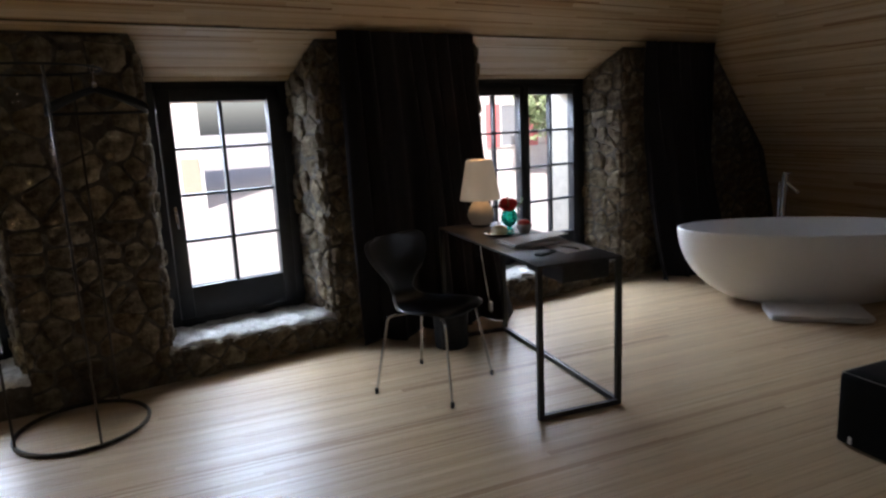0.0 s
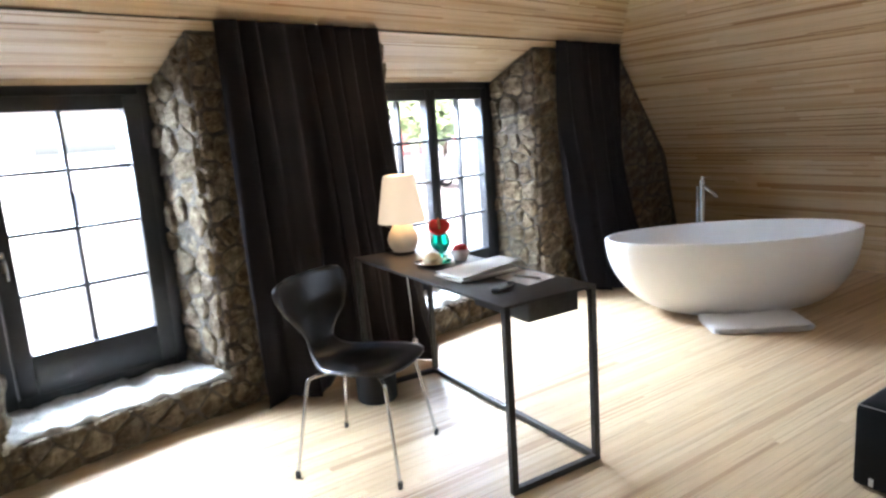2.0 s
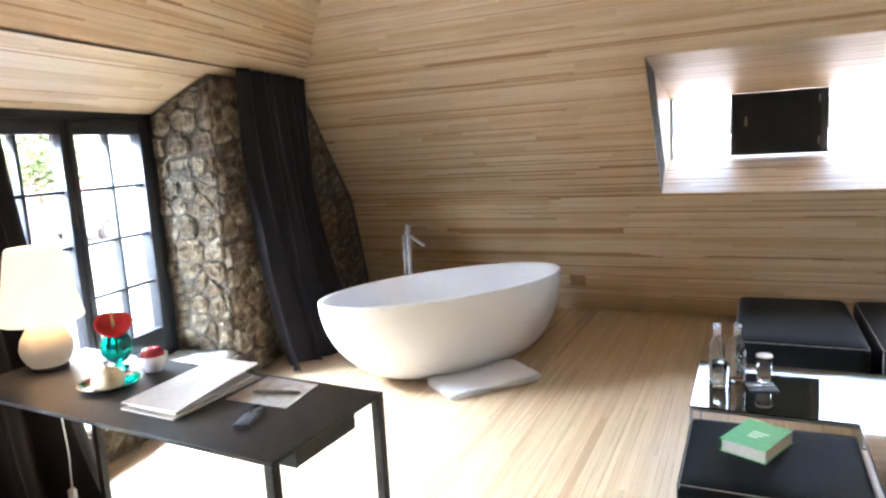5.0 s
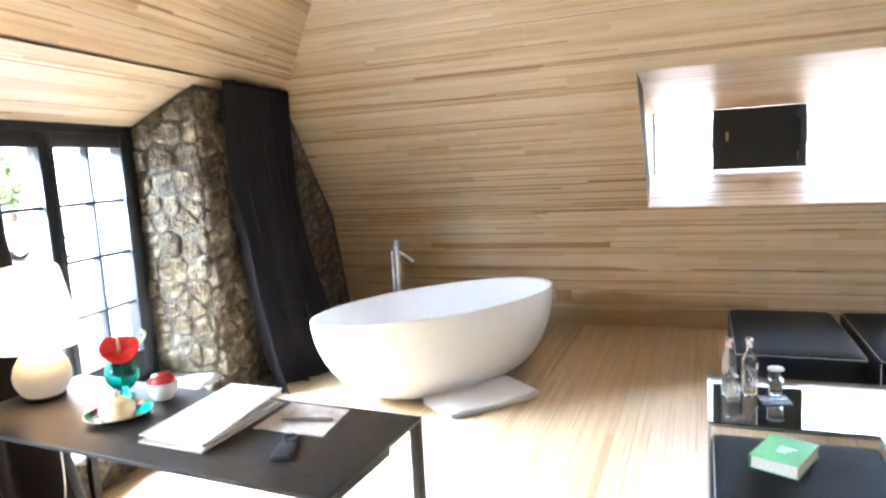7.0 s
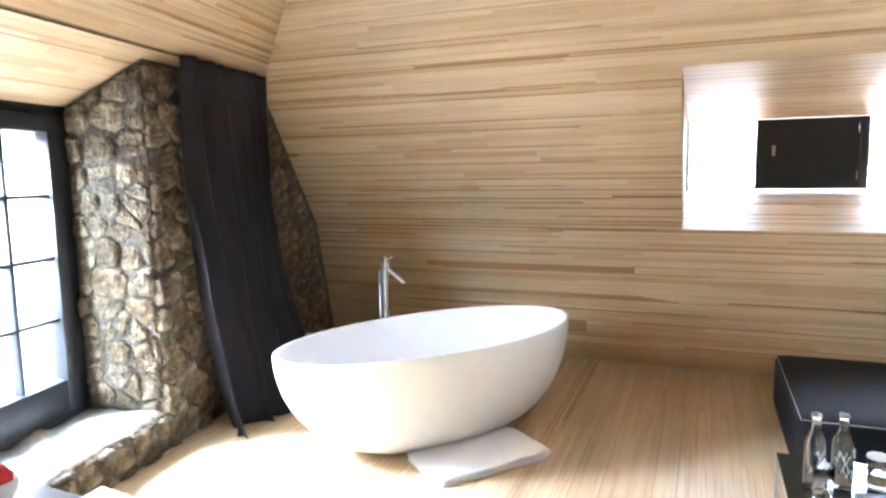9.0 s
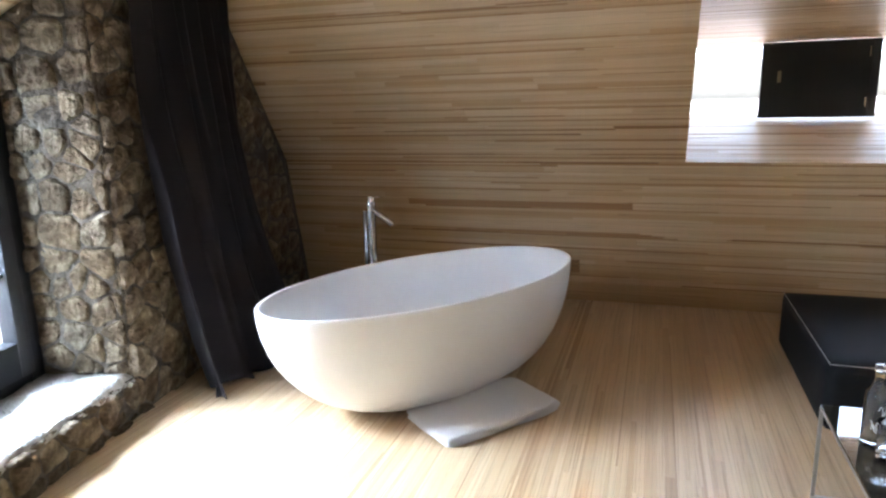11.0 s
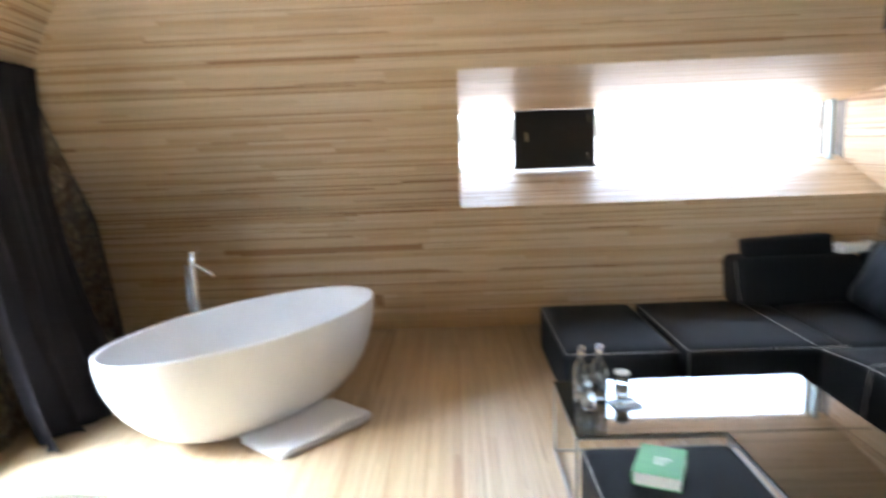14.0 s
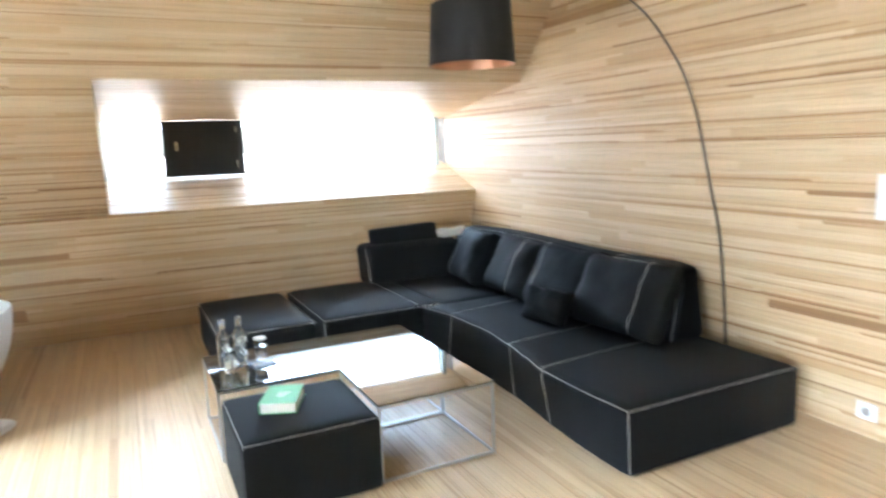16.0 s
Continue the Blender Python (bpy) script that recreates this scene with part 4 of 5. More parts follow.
folder = thing("folder", pose(0, 0, DZ), "open beige card folder lying on the desk", "folder")
part("lower_cover", quad_sheet([(1.765, 3.60), (1.755, 3.39), (2.085, 3.385), (2.135, 3.61)], 0.001, 0.006), FOLDER_CARD, folder)
part("page_block", quad_sheet([(1.785, 3.59), (1.775, 3.405), (2.075, 3.40), (2.12, 3.60)], 0.0063, 0.014), PAPER, folder)
up = bmesh.new()
cor = [(1.775, 3.605, 0.016), (1.765, 3.385, 0.020), (2.08, 3.385, 0.048), (2.14, 3.612, 0.024)]
ua, ub = [up.verts.new(c) for c in cor], [up.verts.new((x, y, z + 0.003)) for x, y, z in cor]
up.faces.new(ua[::-1]), up.faces.new(ub)
for i in range(4):
    up.faces.new((ua[i], ua[(i + 1) % 4], ub[(i + 1) % 4], ub[i]))
part("upper_cover", up, FOLDER_CARD, folder)
note = thing("writing_paper", pose(0, 0, DZ), "tan printed sheet of writing paper on the desk", "paper")
part("sheet", quad_sheet([(1.915, 3.365), (1.915, 3.155), (2.085, 3.175), (2.10, 3.37)], 0.0005, 0.003, 0.0005), NOTE_PAPER, note)
for k in range(4):
    part("printed_line", quad_sheet([(1.99 + 0.014 * k, 3.33), (1.99 + 0.014 * k, 3.25 + 0.01 * (k % 2)), (1.994 + 0.014 * k, 3.25 + 0.01 * (k % 2)), (1.994 + 0.014 * k, 3.33)], 0.0031, 0.0034, 0.0001), PRINT, note)
pen = thing("pen", pose(1.985, 3.245, DZ + 0.0065, 0, 0, -75), "slim bronze pen lying on the paper", "pen")
part("barrel", tube([(-0.07, 0, 0.003), (-0.055, 0, 0.003), (0.05, 0, 0.003), (0.07, 0, 0.003)], [0.002, 0.0055, 0.006, 0.004], 10), BRONZE, pen, smooth=50)
keyf = thing("key_fob", pose(1.82, 3.20, DZ, 0, 0, 20), "black key fob with a strap lying on the desk", "key")
part("fob", new_box((-0.05, -0.022, 0), (0.03, 0.022, 0.011), 0.005, 3), RUBBER, keyf, smooth=40)
part("strap", tube(smooth_line([(0.028, 0, 0.006), (0.06, 0.015, 0.008), (0.085, 0.0, 0.006), (0.06, -0.015, 0.005), (0.03, -0.004, 0.006)], 5), 0.004, 8), RUBBER, keyf, smooth=50)


# ---- sofa group ----
def soft_box(lo, hi, r, puff=0.0, cuts=9, sag=None):
    """A padded block: rounded edges, a swollen top; sag(x, y, z) moves a point."""
    bm = bmesh.new()
    bmesh.ops.create_cube(bm, size=2)
    bmesh.ops.subdivide_edges(bm, edges=list(bm.edges), cuts=cuts, use_grid_fill=True)
    half = [(b - a) / 2 for a, b in zip(lo, hi)]
    mid = [(b + a) / 2 for a, b in zip(lo, hi)]
    for v in bm.verts:
        n = v.co.copy()
        p = Vector([math.copysign(abs(n[i]) ** 0.75, n[i]) * half[i] for i in range(3)])
        inner = Vector([max(-half[i] + r, min(half[i] - r, p[i])) for i in range(3)])
        d = p - inner
        q = inner + d.normalized() * r if d.length > 1e-6 else p
        fx, fy = p.x / half[0], p.y / half[1]
        if n.z > 0.0:
            q.z += puff * (1 - fx ** 4) * (1 - fy ** 4) * (q.z / half[2])
        q += Vector(mid)
        v.co = sag(q) if sag else q
    return bm


def piping(parent, pts, r=0.0019, closed=False):
    return part("stitching", tube(pts, r, 6, closed), THREAD, parent, "pale grey decorative stitching", 60)


def seat_block(parent, name, lo, hi, edges, sag=None, puff=0.012, r=0.03):
    ob = part(name, soft_box(lo, hi, r, puff, 11, sag), SOFA, parent, smooth=60)
    z = hi[2] - 0.008
    i = 0.009
    c = {"a": (lo[0] + i, lo[1] + i), "b": (hi[0] - i, lo[1] + i), "c": (hi[0] - i, hi[1] - i), "d": (lo[0] + i, hi[1] - i)}
    for e in edges:
        p, q = c[e[0]], c[e[1]]
        line = [Vector((p[0] + (q[0] - p[0]) * k / 12, p[1] + (q[1] - p[1]) * k / 12, z + 0.002)) for k in range(13)]
        piping(ob, [sag(v) if sag else v for v in line])
    return ob


SEAT = 0.305
sofa = thing("sofa", pose(0, 0, 0), "large black cloth corner sofa with pale contrast stitching", "sofa")


FRONT = [(2.18, 0.02), (2.5, 0.042), (2.76, 0.044), (3.0, 0.0), (3.17, -0.035), (3.5, -0.075), (3.92, -0.068), (4.27, -0.01)]


def front_edge(x):
    """How far the long seat's front edge swings out or in, along it."""
    x = max(FRONT[0][0], min(FRONT[-1][0], x))
    for (a, p), (b, q) in zip(FRONT, FRONT[1:]):
        if x <= b:
            f = (x - a) / (b - a)
            return p + (q - p) * f * f * (3 - 2 * f)
    return FRONT[-1][1]


def wave(v):
    """The long seat's gentle bend: its front edge swells towards its free end, its top rolls."""
    f = max(0, min(1, (v.x - 2.18) / (4.27 - 2.18)))
    front = max(0, min(1, (v.y - 0.2) / 0.6))
    up = max(0, min(1, v.z / SEAT))
    low = -0.055 * math.sin(f * math.pi) ** 2
    return Vector((v.x, v.y + front * (front_edge(v.x) * (0.35 + 0.65 * up) + low * (1 - up)), v.z + 0.012 * math.sin(f * math.pi) * up * front))


XS = (2.18, 2.83, 3.36, 4.27)
long_seat = part("seat", soft_box((XS[0], -0.25, 0.004), (XS[3], 0.79, SEAT), 0.028, 0.008, 24, wave), SOFA, sofa, smooth=60)
zt = SEAT + 0.002


def on_seat(pts):
    return [wave(Vector(p)) for p in pts]


piping(long_seat, on_seat([(XS[0] + 0.008 + (XS[3] - XS[0] - 0.01) * k / 40, 0.782, SEAT - 0.006) for k in range(41)]))
piping(long_seat, on_seat([(XS[0] + 0.008, -0.24 + 1.02 * k / 16, SEAT - 0.006) for k in range(17)]))
piping(long_seat, on_seat([(XS[0] + 0.008, 0.782, 0.02 + (SEAT - 0.03) * k / 8) for k in range(9)]))
for x, skew in ((2.765, 0.085), (3.175, 0.085), (3.925, 0.12)):
    pts = [(x + skew * (1 - (k / 23) ** 1.6), -0.05 + 0.83 * k / 23, zt + 0.006) for k in range(24)]
    piping(long_seat, on_seat(pts + [(x - 0.005, 0.79 + 0.002, SEAT - 0.03 - 0.27 * k / 8) for k in range(9)]))
seat_block(sofa, "chaise_seat", (4.275, 1.508, 0.004), (5.36, 2.128, SEAT), ("ad", "ab", "dc"), r=0.04)
ch2 = seat_block(sofa, "chaise_seat", (4.275, 0.60, 0.004), (5.36, 1.47, SEAT), ("ad", "dc"), r=0.04)
piping(ch2, [(4.28 + 1.0 * k / 20, 0.80, SEAT + 0.012) for k in range(21)])
piping(ch2, [(4.279, 1.462, 0.02 + 0.27 * k / 6) for k in range(7)])
seat_block(sofa, "corner_seat", (4.275, -0.25, 0.004), (5.36, 0.60, SEAT - 0.002), ())


BACK_TOP = 0.69
back = part("backrest", soft_box((2.74, -0.26, 0.28), (5.42, 0.02, BACK_TOP), 0.05, 0.008, 18, lambda v: Vector((v.x + (0.06 * (v.z - 0.28) / 0.4 if v.x < 3 else 0), v.y if v.y < -0.12 else v.y - 0.13 * (v.z - 0.28) / 0.4, v.z + 0.010 * math.sin(v.x * 3.1)))), SOFA, sofa, smooth=60)
piping(back, [(2.85 + 2.49 * k / 30, -0.115, BACK_TOP + 0.010 * math.sin((2.85 + 2.49 * k / 30) * 3.1)) for k in range(31)])
piping(back, [(3.30, -0.255 + 0.15 * k / 6, BACK_TOP + 0.006) for k in range(7)])
piping(back, [(2.805 - 0.05 * k / 10, -0.118 + 0.12 * k / 10, BACK_TOP - 0.02 - 0.36 * k / 10) for k in range(11)])
EAST_TOP = 0.605
back_e = part("backrest", soft_box((5.12, -0.02, 0.28), (5.42, 0.835, EAST_TOP), 0.05, 0.008, 14, lambda v: Vector((v.x + (0.10 * (v.z - 0.28) / 0.33 if v.x < 5.25 else 0.06 * (v.z - 0.28) / 0.33), v.y, v.z))), SOFA, sofa, smooth=60)
piping(back_e, [(5.255, 0.04 + 0.76 * k / 14, EAST_TOP - 0.003) for k in range(15)])
piping(back_e, [(5.14 + 0.10 * k / 10, 0.827, 0.32 + 0.27 * k / 10) for k in range(11)])


def cushion(name, m, w, h, d, label, seed, seam=None):
    """A plump back cushion: a full body, pinched at its seams, with slack creases."""
    bm = bmesh.new()
    bmesh.ops.create_cube(bm, size=2)
    bmesh.ops.subdivide_edges(bm, edges=list(bm.edges), cuts=17, use_grid_fill=True)
    bulk = lambda x, z: 0.30 + 0.70 * (max(0, 1 - abs(x) ** 5) * max(0, 1 - abs(z) ** 4)) ** 0.5
    for v in bm.verts:
        x, y, z = v.co
        pinch = 1 - 0.035 * (1 - z * z) * abs(x) ** 8 - 0.03 * (1 - x * x) * max(0, z) ** 8
        nn = 0.016 * noise.noise((x * 1.5 + seed, y, z * 1.5)) + 0.005 * noise.noise((x * 5 + 2 * z + seed, y, z * 3))
        sag = 0.10 * d * max(0, -z) * (y > 0)
        v.co = Vector((x * w / 2 * pinch, y * d / 2 * bulk(x, z) + nn + sag, (z + 1) * h / 2 * (pinch if z > 0 else 1) + nn * 0.6 * (z > -0.9)))
    ob = tagged(thing(name, m, label, "cushion", "cushions on the sofa"))
    body = part("cover", bm, SOFA, ob, smooth=75)
    if seam is not None:
        line = []
        for k in range(23):
            z = -0.96 + 1.93 * k / 22
            nn = 0.016 * noise.noise((seam * 1.5 + seed, 1, z * 1.5)) + 0.005 * noise.noise((seam * 5 + 2 * z + seed, 1, z * 3))
            line.append((seam * w / 2, d / 2 * bulk(seam, z) + nn + 0.10 * d * max(0, -z) + 0.001, (z + 1) * h / 2 + nn * 0.6))
        piping(body, line)
    return ob


CUSH = "plump black cloth back cushion leaning on the sofa back"
for k, (x, y, rz, w, seam) in enumerate(((4.80, 0.10, -9, 0.52, 0.72), (4.19, 0.085, -5, 0.58, -0.45), (3.61, 0.085, 2, 0.58, 0.62), (3.07, 0.08, 3, 0.64, -0.62))):
    cushion("back_cushion", pose(x, y + 0.04, SEAT + 0.008, 24, 0, rz), w, 0.43, 0.25, CUSH, k * 3.1, seam)
cushion("throw_pillow", pose(3.46, 0.34, SEAT + 0.012, 24, 0, 8), 0.34, 0.21, 0.12, "small rectangular black pillow on the sofa seat", 21)
hr = thing("headrest", pose(5.31, 0.452, EAST_TOP - 0.004), "flat black headrest roll on the sofa's corner back", "headrest")
part("roll", soft_box((-0.045, -0.30, 0.0), (0.045, 0.30, 0.135), 0.022, 0.0, 9, lambda v: Vector((v.x + 0.25 * v.z, v.y, v.z - 0.045 * v.y * v.z / 0.148))), SOFA, hr, smooth=60)
phone = thing("telephone", pose(5.36, 0.02, EAST_TOP + 0.006, 0, 0, 15), "white desk telephone standing on the sofa's corner back", "telephone")
part("body", soft_box((-0.07, -0.10, 0.0), (0.07, 0.10, 0.035), 0.015, 0.006, 6), WHITE_PLASTIC, phone, smooth=60)
part("receiver", soft_box((-0.075, -0.10, 0.034), (-0.02, 0.10, 0.062), 0.013, 0.0, 6, lambda v: Vector((v.x, v.y, v.z - 0.012 * (1 - (v.y / 0.1) ** 2)))), WHITE_PLASTIC, phone, smooth=60)
phone.scale = (1.35, 1.35, 1.35)
part("keypad", new_box((0.0, -0.05, 0.036), (0.055, 0.05, 0.043), 0.003), PRINT, phone)

pouf = thing("pouf", pose(0, 0, 0), "square black cloth pouf with pale stitched edges", "pouf")
pb = part("body", soft_box((2.633, 1.698, 0.003), (3.183, 2.255, 0.316), 0.022, 0.012, 11), SOFA, pouf, smooth=60)
pc = [(2.642, 1.707), (3.174, 1.707), (3.174, 2.246), (2.642, 2.246)]
piping(pb, [Vector((pc[i][0] + (pc[(i + 1) % 4][0] - pc[i][0]) * k / 8, pc[i][1] + (pc[(i + 1) % 4][1] - pc[i][1]) * k / 8, 0.3125)) for i in range(4) for k in range(8)], closed=True)
for x, y in pc[2:]:
    piping(pb, [(x, y, 0.012 + 0.296 * k / 6) for k in range(7)], 0.002)
part("tag", new_box((2.6305, 2.18, 0.02), (2.6325, 2.195, 0.05)), WHITE_PLASTIC, pouf, "small white cloth tag")

book = thing("book", pose(2.955, 2.025, 0.329, 0, 0, 156), "thick paperback book with a green cover on the pouf", "book")
part("page_block", new_box((-0.105, -0.07, 0.002), (0.105, 0.073, 0.043), 0.001), PAGES, book)
part("cover", new_box((-0.108, -0.076, 0.0432), (0.108, 0.076, 0.0448), 0.0005), GREEN_COVER, book)
part("cover", new_box((-0.108, -0.076, 0.0), (0.108, 0.076, 0.0018), 0.0005), GREEN_COVER, book)
part("spine", new_box((-0.108, -0.0775, 0.0), (0.108, -0.0758, 0.0448), 0.0006), GREEN_COVER, book)
for k in range(3):
    part("cover_print", new_box((-0.02 + 0.02 * k, -0.02, 0.0449), (-0.008 + 0.02 * k, 0.035 - 0.01 * k, 0.0453)), PALE_GREEN, book)


def glass_table(x0, x1, y0, y1, label):
    """A low table: a smoked glass top on a thin square steel frame."""
    t = thing("coffee_table", pose(0, 0, 0), label, "coffee table", "coffee tables")
    z, r = 0.345, 0.011
    part("glass_top", new_box((x0 + 0.001, y0 + 0.001, z - 0.008), (x1 - 0.001, y1 - 0.001, z), 0.001), SMOKED, t, "dark mirror-like smoked glass top")
    for x in (x0, x1 - r):
        for y in (y0, y1 - r):
            part("leg", new_box((x, y, 0), (x + r, y + r, z - 0.0082), 0.001), TABLE_STEEL, t)
    for zz in (0.0, z - 0.0082 - r):
        for y in (y0, y1 - r):
            part("rail", new_box((x0 + r, y + 0.001, zz), (x1 - r, y + r - 0.001, zz + r - 0.0005), 0.001), TABLE_STEEL, t)
        for x in (x0, x1 - r):
            part("rail", new_box((x + 0.0005, y0 + r, zz), (x + r - 0.0005, y1 - r, zz + r - 0.0005), 0.001), TABLE_STEEL, t)
    return t


glass_table(3.216, 3.785, 1.14, 2.262, "long low smoked glass table with a thin steel frame")
glass_table(2.68, 3.212, 1.14, 1.695, "square low smoked glass table with a thin steel frame")
TZ = 0.345
BOTTLE = [(0, 0.0), (0.030, 0.0), (0.033, 0.004), (0.033, 0.135), (0.031, 0.150), (0.022, 0.166), (0.0145, 0.178), (0.0135, 0.205), (0.015, 0.207), (0.015, 0.213), (0.0135, 0.215), (0.0115, 0.215), (0.0115, 0.18), (0.02, 0.164), (0.0285, 0.148), (0.0305, 0.134), (0.0305, 0.010), (0, 0.008)]
for k, (x, y) in enumerate(((3.54, 2.178), (3.56, 2.098))):
    b = thing("water_bottle", pose(x, y, TZ) @ Matrix.Diagonal((0.97, 0.97, 1.07, 1)), "clear glass water bottle with a pale printed ornament", "bottle", "bottles on the glass table")
    part("bottle_glass", lathe(BOTTLE, 28), CLEAR, b, smooth=50)
    part("cap", lathe([(0, 0.2155), (0.0155, 0.2155), (0.0165, 0.217), (0.0165, 0.228), (0.014, 0.231), (0, 0.231)], 20), FROSTED, b, "translucent white cap", 40)
    rng = random.Random(40 + k)
    for q in range(7):
        a0, z0 = rng.uniform(2.3, 4.0), rng.uniform(0.04, 0.12)
        pts = [(0.0336 * math.cos(a0 + 0.09 * i * rng.choice((1, -1, 1))), 0.0336 * math.sin(a0 + 0.12 * i), z0 + 0.012 * math.sin(i * 1.3 + q)) for i in range(7)]
        part("printed_ornament", tube(smooth_line(pts, 3), 0.0009, 5), WHITE_PLASTIC, b)
TUMBLER = [(0, 0.0), (0.024, 0.0), (0.027, 0.004), (0.03, 0.06), (0.031, 0.106), (0.0302, 0.107), (0.0292, 0.106), (0.0283, 0.06), (0.025, 0.012), (0, 0.010)]
for x, y, covered in ((3.455, 2.165, False), (3.585, 1.995, True)):
    g = thing("drinking_glass", pose(x, y, TZ) @ Matrix.Diagonal((1.0, 1.0, 1.05, 1)), "clear water glass covered with a white paper lid" if covered else "clear empty water glass beside the bottles", "glass", "glasses on the glass table")
    part("tumbler", lathe(TUMBLER, 28), CLEAR, g, smooth=50)
    if covered:
        part("paper_lid", lathe([(0, 0.1085), (0.030, 0.1082), (0.0325, 0.106), (0.0325, 0.1005), (0.0318, 0.1005), (0.0312, 0.1074), (0, 0.1076)], 28), PAPER, g, "white pleated paper lid", 40)
card = thing("coaster", pose(3.49, 2.005, TZ, 0, 0, 12), "dark slate coaster on the glass table", "coaster")
part("plate", new_box((-0.05, -0.055, 0.0), (0.05, 0.055, 0.007), 0.002), SLATE, card)
opener = thing("bottle_opener", pose(3.49, 2.005, TZ + 0.0072, 0, 0, 105), "slim steel bottle opener lying on the coaster", "bottle opener")
part("handle", new_box((-0.05, -0.006, 0.0), (0.03, 0.006, 0.004), 0.0015), SILVER, opener, smooth=40)
part("ring", tube([(0.043 + 0.014 * math.cos(a * 0.5236), 0.014 * math.sin(a * 0.5236), 0.0025) for a in range(12)], 0.0025, 6, True), SILVER, opener, smooth=50)

# ---- arc floor lamp ----
arc = thing("arc_lamp", pose(2.68, -0.335, 0), "tall thin black arc floor lamp with a drum shade", "lamp")
AD = Vector((0.66, 0.751, 0))
arc_pts = [(0.0, 0.012), (0.005, 0.28), (0.045, 0.82), (0.10, 1.12), (0.15, 1.38), (0.185, 1.54), (0.245, 1.72), (0.305, 1.84), (0.405, 2.0), (0.52, 2.12), (0.72, 2.27), (0.98, 2.38), (1.2, 2.40), (1.345, 2.385)]
pole = smooth_line([AD * s + Vector((0.017, 0.03, 0)) * min(1, s / 1.3) + Vector((0, 0, z)) for s, z in arc_pts], 5)
part("base_plate", lathe([(0, 0), (0.066, 0), (0.068, 0.003), (0.066, 0.012), (0, 0.014)], 32), DARK_METAL, arc, smooth=40)
part("pole", tube(pole, [0.0082 - 0.0036 * k / len(pole) for k in range(len(pole))], 10), DARK_METAL, arc, smooth=60)
SC = AD * 1.345 + Vector((0.017, 0.03, 0))
part("wire", tube([SC + Vector((0, 0, 2.385)), SC + Vector((0, 0, 2.16))], 0.002, 6), RUBBER, arc)
shade = part("shade", lathe([(0.241, 1.835), (0.243, 1.836), (0.223, 2.165), (0.220, 2.165)], 56, at=(SC.x, SC.y, 0)), BLACK_SHADE, arc, "matt black drum shade", 60)
part("shade_lining", lathe([(0.2405, 1.836), (0.2195, 2.164)], 56, at=(SC.x, SC.y, 0)), COPPER, shade, "copper coloured lining", 60)
part("top_disc", lathe([(0.0, 2.159), (0.219, 2.159)], 40, at=(SC.x, SC.y, 0)), COPPER, shade, smooth=40)
part("diffuser", lathe([(0.0, 1.93), (0.12, 1.93), (0.125, 1.94), (0.12, 2.05), (0, 2.06)], 32, at=(SC.x, SC.y, 0)), WHITE_PLASTIC, shade, "frosted white bulb cover", 50)

# wall fittings on the south wall
plate = thing("switch_plate", pose(1.93, SOUTH + 0.0005, 1.105), "white plastic switch plate on the wooden wall", "switch")
part("plate", new_box((-0.045, 0.001, -0.10), (0.045, 0.012, 0.10), 0.003), WHITE_PLASTIC, plate, smooth=40)
part("rocker", new_box((-0.03, 0.0122, -0.03), (0.03, 0.016, 0.03), 0.002), WHITE_PLASTIC, plate)
sock = thing("wall_socket", pose(1.955, SOUTH + 0.0005, 0.125), "white plastic wall socket low on the wooden wall", "socket")
part("plate", new_box((-0.045, 0.001, -0.04), (0.045, 0.014, 0.04), 0.004), WHITE_PLASTIC, sock, smooth=40)
part("socket_well", lathe([(0, 0.0), (0.02, 0.0), (0.021, 0.002)], 20), PRINT, sock, m=pose(0, 0.0145, 0, -90))

# ---- coat stand with hanger ----
stand = thing("coat_stand", pose(-0.33, 3.98, 0), "dark metal coat stand with a round ring foot", "coat stand")
part("ring_foot", tube([(0.295 * math.cos(a / 24 * math.pi), 0.295 * math.sin(a / 24 * math.pi), 0.011) for a in range(48)], 0.0105, 8, True), DARK_METAL, stand, smooth=60)
for a in (61, 204, 290):
    x, y = 0.295 * math.cos(radians(a)), 0.295 * math.sin(radians(a))
    part("upright", tube([(x, y, 0.011), (x, y, 0.9), (x, y, 1.70)], 0.006, 8), DARK_METAL, stand, smooth=60)
part("top_ring", tube([(0.295 * math.cos(a / 24 * math.pi), 0.295 * math.sin(a / 24 * math.pi), 1.70) for a in range(48)], 0.0055, 8, True), RUBBER, stand, smooth=60)
hang = thing("coat_hanger", pose(-0.075, 4.015, 1.712, 0, 0, 9), "broad black coat hanger with a chrome hook", "hanger")
part("hook", tube(smooth_line([(0.0, 0.010, -0.028), (0.012, 0.012, -0.012), (0.012, 0.0, 0.006), (0.0, -0.004, 0.01), (-0.008, -0.002, -0.004), (0, 0, -0.04), (0, 0, -0.09)], 5), 0.0028, 8), CHROME, hang, smooth=60)
part("hook_collar", lathe([(0, -0.098), (0.010, -0.098), (0.012, -0.09), (0.012, -0.072), (0.008, -0.066), (0, -0.066)], 16), CHROME, hang, smooth=40)
shoulder = bmesh.new()
sections = []
for k in range(29):
    f = 2 * k / 28 - 1
    z, half, wide = -0.100 - 0.092 * abs(f) ** 1.25, 0.015 + 0.012 * abs(f), 0.012 + 0.024 * f * f
    y = 0.022 * f * f
    sections.append([shoulder.verts.new((0.215 * f, y + wide * math.cos(a * math.pi / 6), z + half * math.sin(a * math.pi / 6))) for a in range(12)])
for a, b in zip(sections, sections[1:]):
    for i in range(12):
        shoulder.faces.new((a[i], a[(i + 1) % 12], b[(i + 1) % 12], b[i]))
shoulder.faces.new(sections[0][::-1]), shoulder.faces.new(sections[-1])
